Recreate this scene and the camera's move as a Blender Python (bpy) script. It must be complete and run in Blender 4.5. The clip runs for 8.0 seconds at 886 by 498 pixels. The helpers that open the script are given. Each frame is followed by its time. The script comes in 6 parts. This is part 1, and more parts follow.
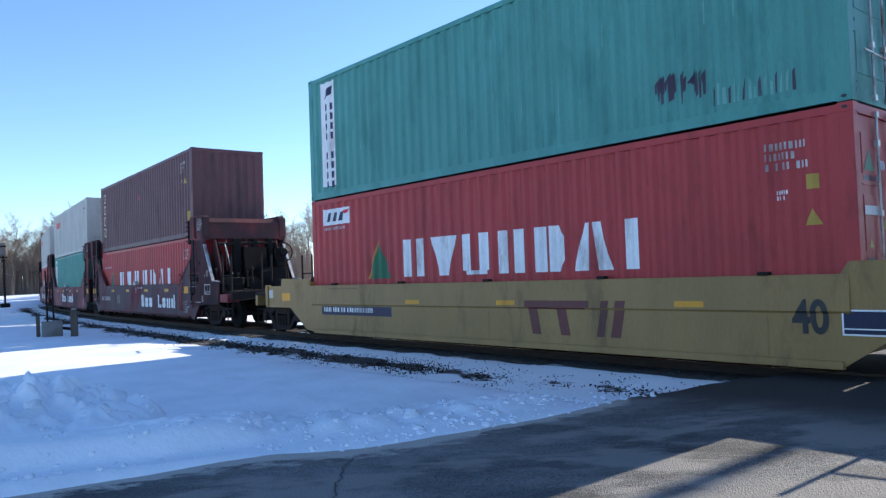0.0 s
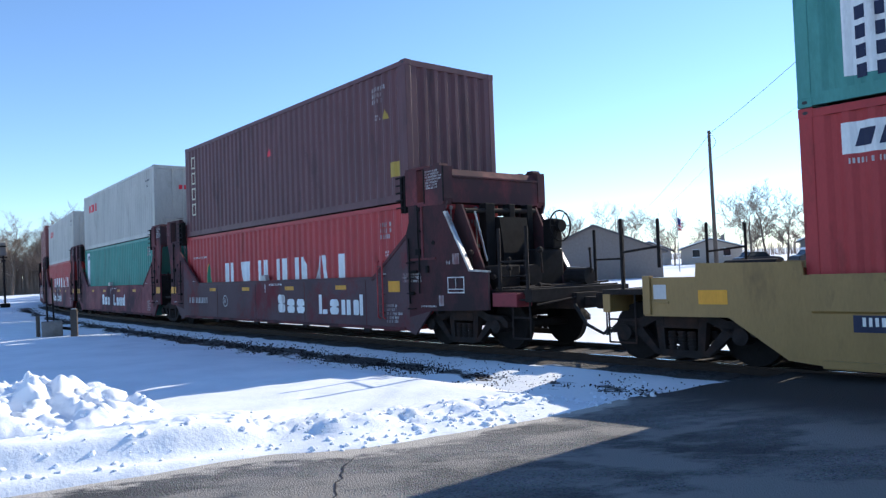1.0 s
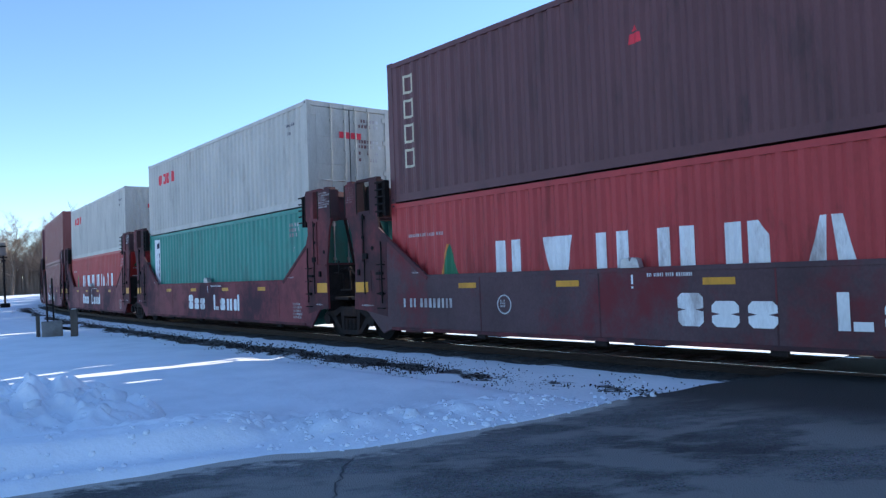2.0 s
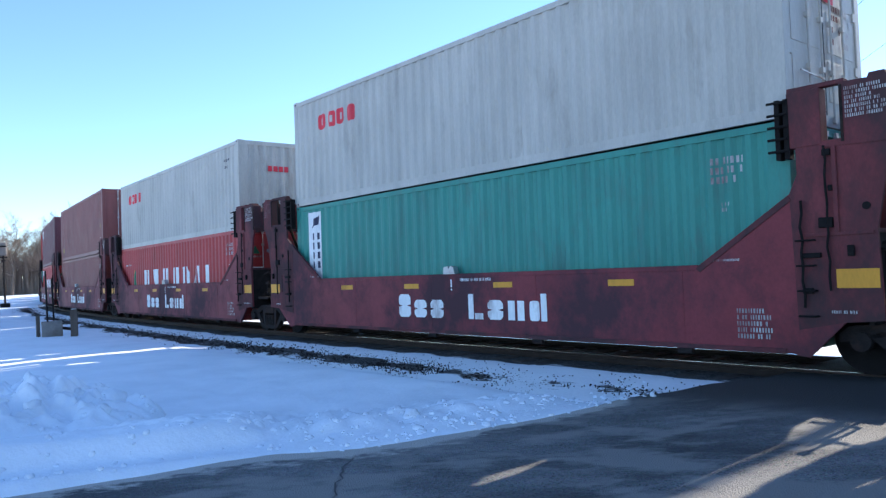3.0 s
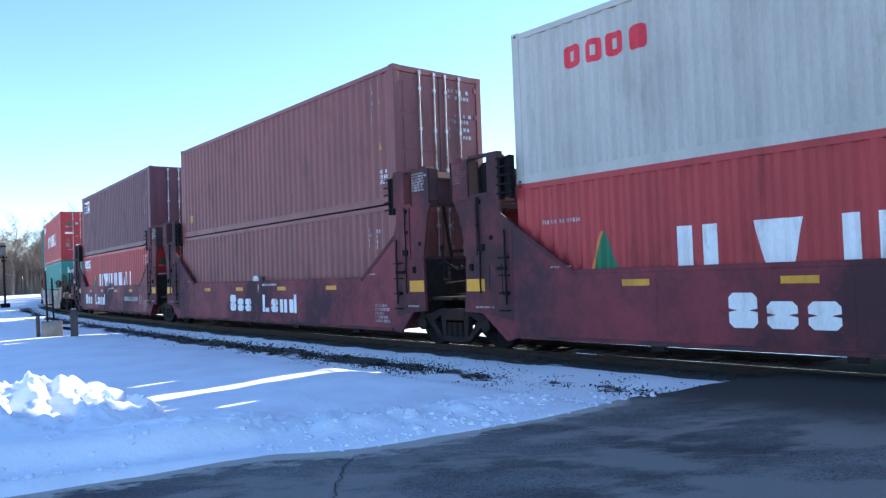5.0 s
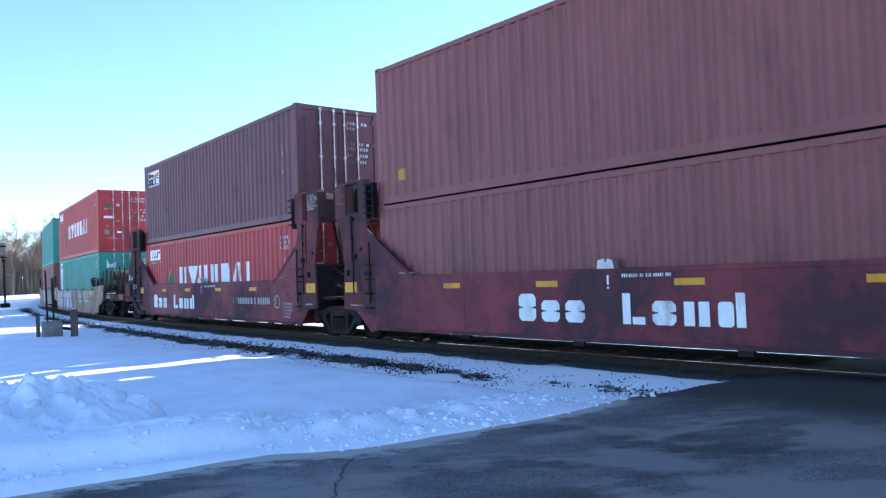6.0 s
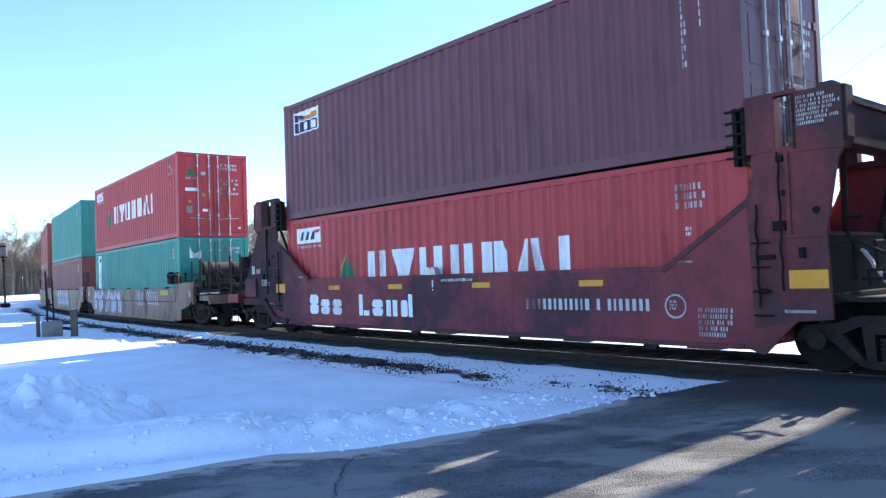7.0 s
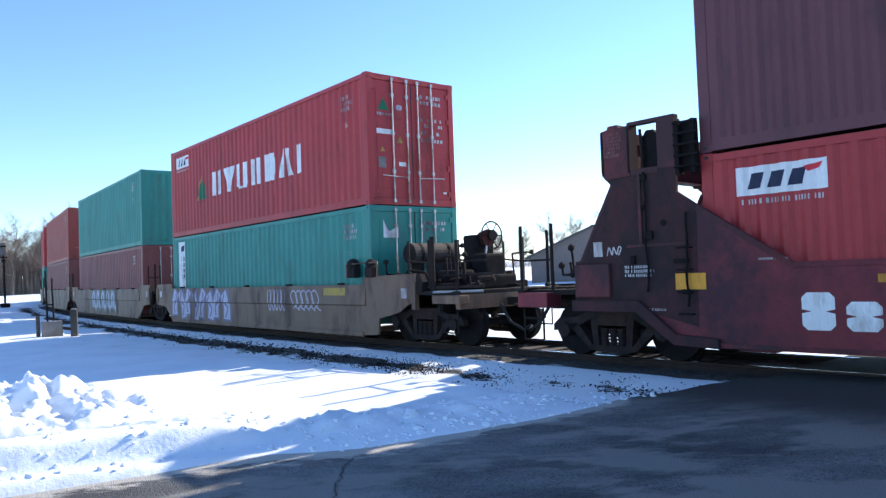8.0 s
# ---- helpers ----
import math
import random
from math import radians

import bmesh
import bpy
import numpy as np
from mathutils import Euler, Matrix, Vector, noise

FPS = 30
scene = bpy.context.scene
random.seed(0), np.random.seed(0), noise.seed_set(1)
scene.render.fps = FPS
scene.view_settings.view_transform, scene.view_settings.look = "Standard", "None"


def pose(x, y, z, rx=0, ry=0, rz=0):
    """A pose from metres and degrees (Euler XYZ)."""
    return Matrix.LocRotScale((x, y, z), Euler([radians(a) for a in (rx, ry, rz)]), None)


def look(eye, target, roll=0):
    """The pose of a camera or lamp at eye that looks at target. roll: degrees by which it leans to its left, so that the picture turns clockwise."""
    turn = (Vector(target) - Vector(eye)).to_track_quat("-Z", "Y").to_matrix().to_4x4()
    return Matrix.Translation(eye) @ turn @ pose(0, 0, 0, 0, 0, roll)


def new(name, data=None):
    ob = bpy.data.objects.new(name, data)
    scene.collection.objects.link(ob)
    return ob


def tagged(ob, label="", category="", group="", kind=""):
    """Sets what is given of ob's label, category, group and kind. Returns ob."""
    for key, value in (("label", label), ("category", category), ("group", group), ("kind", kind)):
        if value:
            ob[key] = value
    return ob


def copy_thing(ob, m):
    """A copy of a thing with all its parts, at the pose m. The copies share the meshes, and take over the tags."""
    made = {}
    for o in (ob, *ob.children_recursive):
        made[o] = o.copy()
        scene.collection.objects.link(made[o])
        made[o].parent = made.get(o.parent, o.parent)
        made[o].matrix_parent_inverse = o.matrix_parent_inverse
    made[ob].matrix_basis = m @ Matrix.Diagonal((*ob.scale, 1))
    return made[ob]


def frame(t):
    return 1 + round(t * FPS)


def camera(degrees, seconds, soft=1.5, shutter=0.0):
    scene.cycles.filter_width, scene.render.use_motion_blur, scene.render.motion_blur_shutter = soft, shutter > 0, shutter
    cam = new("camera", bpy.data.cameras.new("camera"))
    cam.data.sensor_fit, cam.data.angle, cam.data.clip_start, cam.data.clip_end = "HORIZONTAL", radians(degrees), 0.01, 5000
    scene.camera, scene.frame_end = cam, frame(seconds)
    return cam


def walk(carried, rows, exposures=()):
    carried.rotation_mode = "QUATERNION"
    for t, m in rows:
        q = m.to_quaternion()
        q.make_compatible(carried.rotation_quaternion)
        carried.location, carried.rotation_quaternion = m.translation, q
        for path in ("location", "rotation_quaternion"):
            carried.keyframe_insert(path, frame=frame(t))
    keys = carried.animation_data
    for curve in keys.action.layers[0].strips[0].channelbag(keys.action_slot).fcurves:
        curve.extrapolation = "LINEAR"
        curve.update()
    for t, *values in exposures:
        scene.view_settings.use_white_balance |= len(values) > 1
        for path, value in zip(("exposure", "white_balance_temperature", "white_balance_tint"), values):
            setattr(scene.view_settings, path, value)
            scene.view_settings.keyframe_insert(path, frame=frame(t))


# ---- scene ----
# x right, y ahead, z up; the road and the snow lie about z = 0, the rail tops at RAIL_Z
EYE_Z = 1.70
cam = camera(61.62, 8.0, soft=1.35)
STAND = pose(0, 0, EYE_Z, 91.21, 2.91, 0)
walk(cam, [(0, STAND), (8, STAND)], exposures=[(0, 0.62, 5620, 10), (1.0, 0.45, 5620, 10), (1.6, 0.56, 5620, 10), (3.0, 0.97, 5620, 10), (4.0, 1.00, 5620, 10), (5.5, 1.22, 5620, 10), (7.2, 1.28, 5620, 10), (8, 0.76, 5620, 10)])

# ---- light ----
SUN_AZ = 52.0      # degrees to the right of straight ahead
SUN_EL = 28.0
world = bpy.data.worlds.new("sky")
scene.world = world
world.use_nodes = True
wn = world.node_tree
sky = wn.nodes.new("ShaderNodeTexSky")
sky.sky_type, sky.sun_disc = "NISHITA", False
sky.sun_elevation, sky.sun_rotation = radians(SUN_EL), radians(SUN_AZ)
sky.air_density, sky.dust_density, sky.ozone_density = 1.0, 0.0, 2.5
sky.altitude = 1200
wn.nodes["Background"].inputs["Strength"].default_value = 0.15
wn.links.new(sky.outputs[0], wn.nodes["Background"].inputs["Color"])
sun = new("sun", bpy.data.lights.new("sun", "SUN"))
sun.data.energy, sun.data.angle, sun.data.color = 5.0, radians(0.55), (1.0, 0.84, 0.62)
to_sun = Vector((math.sin(radians(SUN_AZ)) * math.cos(radians(SUN_EL)),
                 math.cos(radians(SUN_AZ)) * math.cos(radians(SUN_EL)), math.sin(radians(SUN_EL))))
sun.matrix_world = look(to_sun * 80, (0, 0, 0))


# ---- materials ----
def material(name, base, rough=0.6, metal=0.0, spread=0.18, grain=6.0, fine=60.0, bump=0.15, dirt=None,
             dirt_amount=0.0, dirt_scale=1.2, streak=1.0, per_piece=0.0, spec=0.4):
    """A worn surface: tone varies at two scales, with stains of a second colour and fine relief."""
    m = bpy.data.materials.new(name)
    m.use_nodes = True
    nt = m.node_tree
    n, l = nt.nodes, nt.links
    b = n["Principled BSDF"]
    b.inputs["Roughness"].default_value, b.inputs["Metallic"].default_value = rough, metal
    b.inputs["Specular IOR Level"].default_value = spec
    co = n.new("ShaderNodeTexCoord")
    mp = n.new("ShaderNodeMapping")
    mp.inputs["Scale"].default_value = (1, 1, 1 / streak)
    l.new(co.outputs["Object"], mp.inputs["Vector"])

    def tex(scale, detail):
        t = n.new("ShaderNodeTexNoise")
        t.inputs["Scale"].default_value, t.inputs["Detail"].default_value = scale, detail
        t.inputs["Roughness"].default_value = 0.62
        l.new(mp.outputs[0], t.inputs["Vector"])
        return t

    def mul(a, lo, hi):
        r = n.new("ShaderNodeMapRange")
        r.inputs["From Min"].default_value, r.inputs["From Max"].default_value = 0.28, 0.72
        r.inputs["To Min"].default_value, r.inputs["To Max"].default_value = lo, hi
        l.new(a, r.inputs["Value"])
        return r.outputs[0]

    big, small = tex(grain, 5), tex(fine, 3)
    hsv = n.new("ShaderNodeHueSaturation")
    hsv.inputs["Color"].default_value = (*base, 1)
    f = n.new("ShaderNodeMath")
    f.operation = "MULTIPLY"
    l.new(mul(big.outputs["Fac"], 1 - spread, 1 + spread), f.inputs[0])
    l.new(mul(small.outputs["Fac"], 1 - spread * 0.5, 1 + spread * 0.5), f.inputs[1])
    tone = f.outputs[0]
    if per_piece:
        oi, g = n.new("ShaderNodeObjectInfo"), n.new("ShaderNodeMath")
        g.operation = "MULTIPLY"
        r = n.new("ShaderNodeMapRange")
        r.inputs["To Min"].default_value, r.inputs["To Max"].default_value = 1 - per_piece, 1 + per_piece
        l.new(oi.outputs["Random"], r.inputs["Value"])
        l.new(tone, g.inputs[0]), l.new(r.outputs[0], g.inputs[1])
        tone = g.outputs[0]
    l.new(tone, hsv.inputs["Value"])
    col = hsv.outputs[0]
    if dirt:
        st = tex(dirt_scale, 8)
        st.inputs["Roughness"].default_value = 0.7
        ramp = n.new("ShaderNodeMapRange")
        mid = 0.72 - 0.44 * dirt_amount
        ramp.inputs["From Min"].default_value, ramp.inputs["From Max"].default_value = mid - 0.06, mid + 0.10
        l.new(st.outputs["Fac"], ramp.inputs["Value"])
        mx = n.new("ShaderNodeMix")
        mx.data_type = "RGBA"
        l.new(ramp.outputs[0], mx.inputs["Factor"])
        l.new(col, mx.inputs["A"])
        mx.inputs["B"].default_value = (*dirt, 1)
        col = mx.outputs["Result"]
        rr = n.new("ShaderNodeMapRange")
        rr.inputs["To Min"].default_value, rr.inputs["To Max"].default_value = rough, min(1, rough + 0.25)
        l.new(ramp.outputs[0], rr.inputs["Value"])
        l.new(rr.outputs[0], b.inputs["Roughness"])
    l.new(col, b.inputs["Base Color"])
    if bump:
        bp = n.new("ShaderNodeBump")
        bp.inputs["Strength"].default_value, bp.inputs["Distance"].default_value = bump, 0.02
        l.new(small.outputs["Fac"], bp.inputs["Height"])
        l.new(bp.outputs[0], b.inputs["Normal"])
    return m


def paint(name, base, dirt_amount=0.28, rough=0.5, dirt=(0.06, 0.045, 0.035)):
    return material(name, base, rough, spread=0.14, grain=1.4, fine=34, bump=0.06, dirt=dirt,
                    dirt_amount=dirt_amount, dirt_scale=1.7, streak=3.2, spec=0.35)


M = dict(
    teal=paint("teal_paint", (0.048, 0.235, 0.188), 0.34, dirt=(0.075, 0.185, 0.155)),
    fadedteal=paint("sun_bleached_teal_paint", (0.082, 0.262, 0.228), 0.36, dirt=(0.060, 0.205, 0.180)),
    umber=paint("dull_umber_paint", (0.108, 0.043, 0.047), 0.30, dirt=(0.068, 0.040, 0.043)),
    red=paint("red_paint", (0.37, 0.037, 0.039), 0.25, dirt=(0.17, 0.035, 0.03)),
    plum=paint("plum_paint", (0.125, 0.042, 0.052), 0.28, dirt=(0.07, 0.04, 0.045)),
    brown=paint("brown_paint", (0.205, 0.068, 0.062), 0.28, dirt=(0.14, 0.062, 0.057)),
    rust=paint("rust_red_paint", (0.30, 0.06, 0.045), 0.28, dirt=(0.12, 0.05, 0.04)),
    grey=paint("pale_grey_paint", (0.44, 0.42, 0.375), 0.25, dirt=(0.33, 0.305, 0.265)),
    maroon=material("sooty_maroon_paint", (0.190, 0.032, 0.040), 0.6, spread=0.2, grain=0.9, fine=30, bump=0.08, dirt=(0.066, 0.030, 0.036), dirt_amount=0.50, dirt_scale=0.55, streak=1.2, spec=0.3),
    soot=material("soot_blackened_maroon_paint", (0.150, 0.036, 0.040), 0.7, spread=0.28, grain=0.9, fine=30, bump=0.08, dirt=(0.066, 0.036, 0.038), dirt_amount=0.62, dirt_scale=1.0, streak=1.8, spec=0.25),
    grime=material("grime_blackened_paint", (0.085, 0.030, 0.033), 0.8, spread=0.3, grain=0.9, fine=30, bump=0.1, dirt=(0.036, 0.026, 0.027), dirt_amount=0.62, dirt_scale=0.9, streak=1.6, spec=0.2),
    ashen=material("ashen_faded_maroon_paint", (0.085, 0.048, 0.053), 0.65, spread=0.25, grain=0.9, fine=30, bump=0.08, dirt=(0.15, 0.030, 0.034), dirt_amount=0.34, dirt_scale=0.6, streak=1.3, spec=0.3),
    ochre=paint("ochre_paint", (0.275, 0.172, 0.058), 0.30, dirt=(0.17, 0.108, 0.048)),
    tan=paint("weathered_tan_paint", (0.170, 0.104, 0.064), 0.42, dirt=(0.098, 0.062, 0.045)),
    white=paint("white_marking", (0.78, 0.78, 0.77), 0.34, 0.6, dirt=(0.36, 0.30, 0.28)),
    dullwhite=paint("worn_white_marking", (0.50, 0.49, 0.48), 0.45, 0.7, dirt=(0.16, 0.08, 0.08)),
    logored=paint("bright_red_marking", (0.62, 0.03, 0.05), 0.15),
    navy=paint("navy_marking", (0.012, 0.017, 0.055), 0.15),
    tree=paint("green_marking", (0.01, 0.13, 0.055), 0.15),
    leaf=paint("orange_marking", (0.55, 0.20, 0.03), 0.1),
    yellow=paint("yellow_marking", (0.66, 0.31, 0.022), 0.3, dirt=(0.36, 0.18, 0.03)),
    signyellow=paint("faded_yellow_sticker", (0.40, 0.27, 0.04), 0.3),
    darkred=paint("dark_red_marking", (0.12, 0.035, 0.03), 0.25),
    black=paint("black_marking", (0.025, 0.025, 0.028), 0.2),
    pale=paint("violet_white_spray", (0.46, 0.43, 0.52), 0.35),
    spray_teal=paint("teal_spray", (0.16, 0.24, 0.25), 0.4),
    blue=paint("blue_spray", (0.17, 0.15, 0.25), 0.35),
    steel=material("galvanised_steel", (0.42, 0.42, 0.42), 0.45, 0.7, dirt=(0.16, 0.09, 0.06), dirt_amount=0.3),
    iron=material("grimy_cast_iron", (0.020, 0.016, 0.015), 0.88, 0.0, spread=0.35, dirt=(0.05, 0.028, 0.02), dirt_amount=0.28, spec=0.2),
    rust_iron=material("rust_red_iron", (0.085, 0.022, 0.018), 0.8, spread=0.3, dirt=(0.03, 0.02, 0.018), dirt_amount=0.4, spec=0.2),
    black_iron=material("greasy_black_iron", (0.012, 0.0105, 0.0105), 0.85, 0.0, spread=0.3, spec=0.15),
    rail=material("rusty_rail", (0.035, 0.022, 0.016), 0.75, 0.3, spread=0.3),
    railtop=material("polished_rail_head", (0.62, 0.61, 0.60), 0.16, 1.0, spread=0.1),
    tie=material("weathered_tie_wood", (0.075, 0.06, 0.05), 0.9, spread=0.35, grain=4, fine=50, per_piece=0.25),
    wood=material("weathered_post_wood", (0.10, 0.08, 0.065), 0.9, spread=0.3, grain=5, fine=70, streak=6),
    bark=material("winter_bark", (0.15, 0.115, 0.09), 0.95, spread=0.3, grain=2, fine=30, per_piece=0.25),
    twig=material("winter_twigs", (0.23, 0.175, 0.135), 0.95, spread=0.2, grain=1, per_piece=0.25),
    concrete=material("stained_concrete", (0.22, 0.205, 0.19), 0.9, spread=0.2, dirt=(0.14, 0.12, 0.10), dirt_amount=0.35),
    siding=material("grey_siding", (0.20, 0.175, 0.155), 0.8, spread=0.12),
    shingle=material("dark_shingles", (0.10, 0.095, 0.095), 0.9, spread=0.3),
    carpaint=material("dark_car_paint", (0.03, 0.03, 0.035), 0.3, 0.2, spread=0.1),
    glass=material("dark_glass", (0.02, 0.025, 0.03), 0.08, 0.0, spread=0.05, bump=0),
    rubber=material("tyre_rubber", (0.02, 0.02, 0.02), 0.85),
    cable=material("black_cable", (0.02, 0.02, 0.022), 0.6),
    flagred=material("flag_red_cloth", (0.5, 0.04, 0.05), 0.8),
    flagwhite=material("flag_white_cloth", (0.75, 0.75, 0.75), 0.8),
    flagblue=material("flag_blue_cloth", (0.03, 0.05, 0.2), 0.8),
)


def snow_material():
    m = bpy.data.materials.new("snow")
    m.use_nodes = True
    n, l = m.node_tree.nodes, m.node_tree.links
    b = n["Principled BSDF"]
    b.inputs["Roughness"].default_value = 0.75
    b.inputs["Specular IOR Level"].default_value = 0.25
    co = n.new("ShaderNodeTexCoord")

    def tex(scale, detail, rough=0.6):
        t = n.new("ShaderNodeTexNoise")
        t.inputs["Scale"].default_value, t.inputs["Detail"].default_value = scale, detail
        t.inputs["Roughness"].default_value = rough
        l.new(co.outputs["Object"], t.inputs["Vector"])
        return t.outputs["Fac"]
    ramp = n.new("ShaderNodeValToRGB")
    ramp.color_ramp.elements[0].position, ramp.color_ramp.elements[0].color = 0.3, (0.775, 0.815, 0.865, 1)
    ramp.color_ramp.elements[1].position, ramp.color_ramp.elements[1].color = 0.62, (0.885, 0.918, 0.965, 1)
    l.new(tex(0.9, 6), ramp.inputs[0])
    # old leaves and grit that lie in the snow here and there
    grit = n.new("ShaderNodeMapRange")
    grit.inputs["From Min"].default_value, grit.inputs["From Max"].default_value = 0.715, 0.76
    l.new(tex(9.0, 5, 0.7), grit.inputs["Value"])
    mx = n.new("ShaderNodeMix")
    mx.data_type = "RGBA"
    l.new(grit.outputs[0], mx.inputs["Factor"])
    l.new(ramp.outputs[0], mx.inputs["A"])
    mx.inputs["B"].default_value = (0.20, 0.17, 0.14, 1)
    l.new(mx.outputs["Result"], b.inputs["Base Color"])
    b1, b2 = n.new("ShaderNodeBump"), n.new("ShaderNodeBump")
    b1.inputs["Strength"].default_value, b1.inputs["Distance"].default_value = 0.3, 0.06
    b2.inputs["Strength"].default_value, b2.inputs["Distance"].default_value = 0.3, 0.02
    l.new(tex(3.5, 5), b1.inputs["Height"])
    l.new(tex(26, 4), b2.inputs["Height"])
    l.new(b1.outputs[0], b2.inputs["Normal"])
    l.new(b2.outputs[0], b.inputs["Normal"])
    return m


def asphalt_material():
    m = bpy.data.materials.new("worn_asphalt")
    m.use_nodes = True
    n, l = m.node_tree.nodes, m.node_tree.links
    b = n["Principled BSDF"]
    co = n.new("ShaderNodeTexCoord")

    def tex(scale, detail, rough=0.6, stretch=(1, 1, 1), turn=0):
        mp = n.new("ShaderNodeMapping")
        mp.inputs["Scale"].default_value = stretch
        mp.inputs["Rotation"].default_value = (0, 0, radians(turn))
        l.new(co.outputs["Object"], mp.inputs["Vector"])
        t = n.new("ShaderNodeTexNoise")
        t.inputs["Scale"].default_value, t.inputs["Detail"].default_value = scale, detail
        t.inputs["Roughness"].default_value = rough
        l.new(mp.outputs[0], t.inputs["Vector"])
        return t.outputs["Fac"]
    base = n.new("ShaderNodeValToRGB")
    base.color_ramp.elements[0].position, base.color_ramp.elements[0].color = 0.36, (0.046, 0.044, 0.042, 1)
    base.color_ramp.elements[1].position, base.color_ramp.elements[1].color = 0.66, (0.150, 0.134, 0.115, 1)
    l.new(tex(0.55, 5, 0.6, (1, 2.2, 1), -25), base.inputs[0])
    stones = n.new("ShaderNodeTexVoronoi")
    stones.inputs["Scale"].default_value = 70
    l.new(co.outputs["Object"], stones.inputs["Vector"])
    hs = n.new("ShaderNodeMix")
    hs.data_type, hs.blend_type = "RGBA", "OVERLAY"
    hs.inputs["Factor"].default_value = 0.8
    l.new(base.outputs[0], hs.inputs["A"])
    l.new(stones.outputs["Color"], hs.inputs["B"])
    grey = n.new("ShaderNodeHueSaturation")
    grey.inputs["Saturation"].default_value = 0.25
    l.new(hs.outputs["Result"], grey.inputs["Color"])
    # salt-dried pale patches
    dry = n.new("ShaderNodeMapRange")
    dry.inputs["From Min"].default_value, dry.inputs["From Max"].default_value = 0.485, 0.565
    dry.inputs["To Max"].default_value = 0.92
    l.new(tex(0.75, 7, 0.62, (1.0, 1.9, 1), -32), dry.inputs["Value"])
    mx = n.new("ShaderNodeMix")
    mx.data_type = "RGBA"
    l.new(dry.outputs[0], mx.inputs["Factor"])
    l.new(grey.outputs[0], mx.inputs["A"])
    mx.inputs["B"].default_value = (0.235, 0.22, 0.20, 1)
    # slush that thins out from the snow's edge
    at = n.new("ShaderNodeAttribute")
    at.attribute_name = "slush"
    ad = n.new("ShaderNodeMath")
    l.new(tex(3.2, 7, 0.7, (1, 2.0, 1), -25), ad.inputs[0]), l.new(at.outputs["Fac"], ad.inputs[1])
    sl = n.new("ShaderNodeMapRange")
    sl.inputs["From Min"].default_value, sl.inputs["From Max"].default_value = 0.92, 1.08
    l.new(ad.outputs[0], sl.inputs["Value"])
    m2 = n.new("ShaderNodeMix")
    m2.data_type = "RGBA"
    l.new(sl.outputs[0], m2.inputs["Factor"])
    l.new(mx.outputs["Result"], m2.inputs["A"])
    m2.inputs["B"].default_value = (0.46, 0.425, 0.375, 1)
    # dark crossing surface, with the train's shadow band put into its colour
    pa = n.new("ShaderNodeAttribute")
    pa.attribute_name = "rail_dark"
    m3 = n.new("ShaderNodeMix")
    m3.data_type = "RGBA"
    l.new(pa.outputs["Fac"], m3.inputs["Factor"])
    l.new(m2.outputs["Result"], m3.inputs["A"])
    m3.inputs["B"].default_value = (0.034, 0.032, 0.031, 1)
    l.new(m3.outputs["Result"], b.inputs["Base Color"])
    b.inputs["Roughness"].default_value = 0.85
    bp = n.new("ShaderNodeBump")
    bp.inputs["Strength"].default_value, bp.inputs["Distance"].default_value = 0.7, 0.012
    l.new(stones.outputs["Distance"], bp.inputs["Height"])
    l.new(bp.outputs[0], b.inputs["Normal"])
    return m


def ballast_material():
    """Crushed stone with snow lying in the hollows."""
    m = bpy.data.materials.new("snowy_ballast")
    m.use_nodes = True
    n, l = m.node_tree.nodes, m.node_tree.links
    b = n["Principled BSDF"]
    b.inputs["Roughness"].default_value = 0.9
    co = n.new("ShaderNodeTexCoord")
    v = n.new("ShaderNodeTexVoronoi")
    v.inputs["Scale"].default_value = 18
    l.new(co.outputs["Object"], v.inputs["Vector"])
    ramp = n.new("ShaderNodeValToRGB")
    ramp.color_ramp.elements[0].color = (0.025, 0.024, 0.024, 1)
    ramp.color_ramp.elements[1].color = (0.10, 0.095, 0.09, 1)
    l.new(v.outputs["Color"], ramp.inputs[0])
    t = n.new("ShaderNodeTexNoise")
    t.inputs["Scale"].default_value, t.inputs["Detail"].default_value = 2.6, 8
    t.inputs["Roughness"].default_value = 0.72
    lie = n.new("ShaderNodeMapping")      # drifts lie along the track
    lie.vector_type = "TEXTURE"
    lie.inputs["Rotation"].default_value, lie.inputs["Scale"].default_value = (0, 0, radians(129)), (2.4, 1, 1)
    l.new(co.outputs["Object"], lie.inputs["Vector"])
    l.new(lie.outputs[0], t.inputs["Vector"])
    at = n.new("ShaderNodeAttribute")
    at.attribute_name = "snow"
    ad = n.new("ShaderNodeMath")
    l.new(t.outputs["Fac"], ad.inputs[0]), l.new(at.outputs["Fac"], ad.inputs[1])
    r = n.new("ShaderNodeMapRange")
    r.inputs["From Min"].default_value, r.inputs["From Max"].default_value = 0.97, 1.03
    l.new(ad.outputs[0], r.inputs["Value"])
    mx = n.new("ShaderNodeMix")
    mx.data_type = "RGBA"
    l.new(r.outputs[0], mx.inputs["Factor"])
    l.new(ramp.outputs[0], mx.inputs["A"])
    mx.inputs["B"].default_value = (0.82, 0.84, 0.86, 1)
    l.new(mx.outputs["Result"], b.inputs["Base Color"])
    bp = n.new("ShaderNodeBump")
    bp.inputs["Distance"].default_value = 0.05
    bare = n.new("ShaderNodeMapRange")    # stones stand out where no snow lies
    bare.inputs["To Min"].default_value, bare.inputs["To Max"].default_value = 0.9, 0.12
    l.new(r.outputs[0], bare.inputs["Value"])
    l.new(bare.outputs[0], bp.inputs["Strength"])
    l.new(v.outputs["Distance"], bp.inputs["Height"])
    l.new(bp.outputs[0], b.inputs["Normal"])
    return m


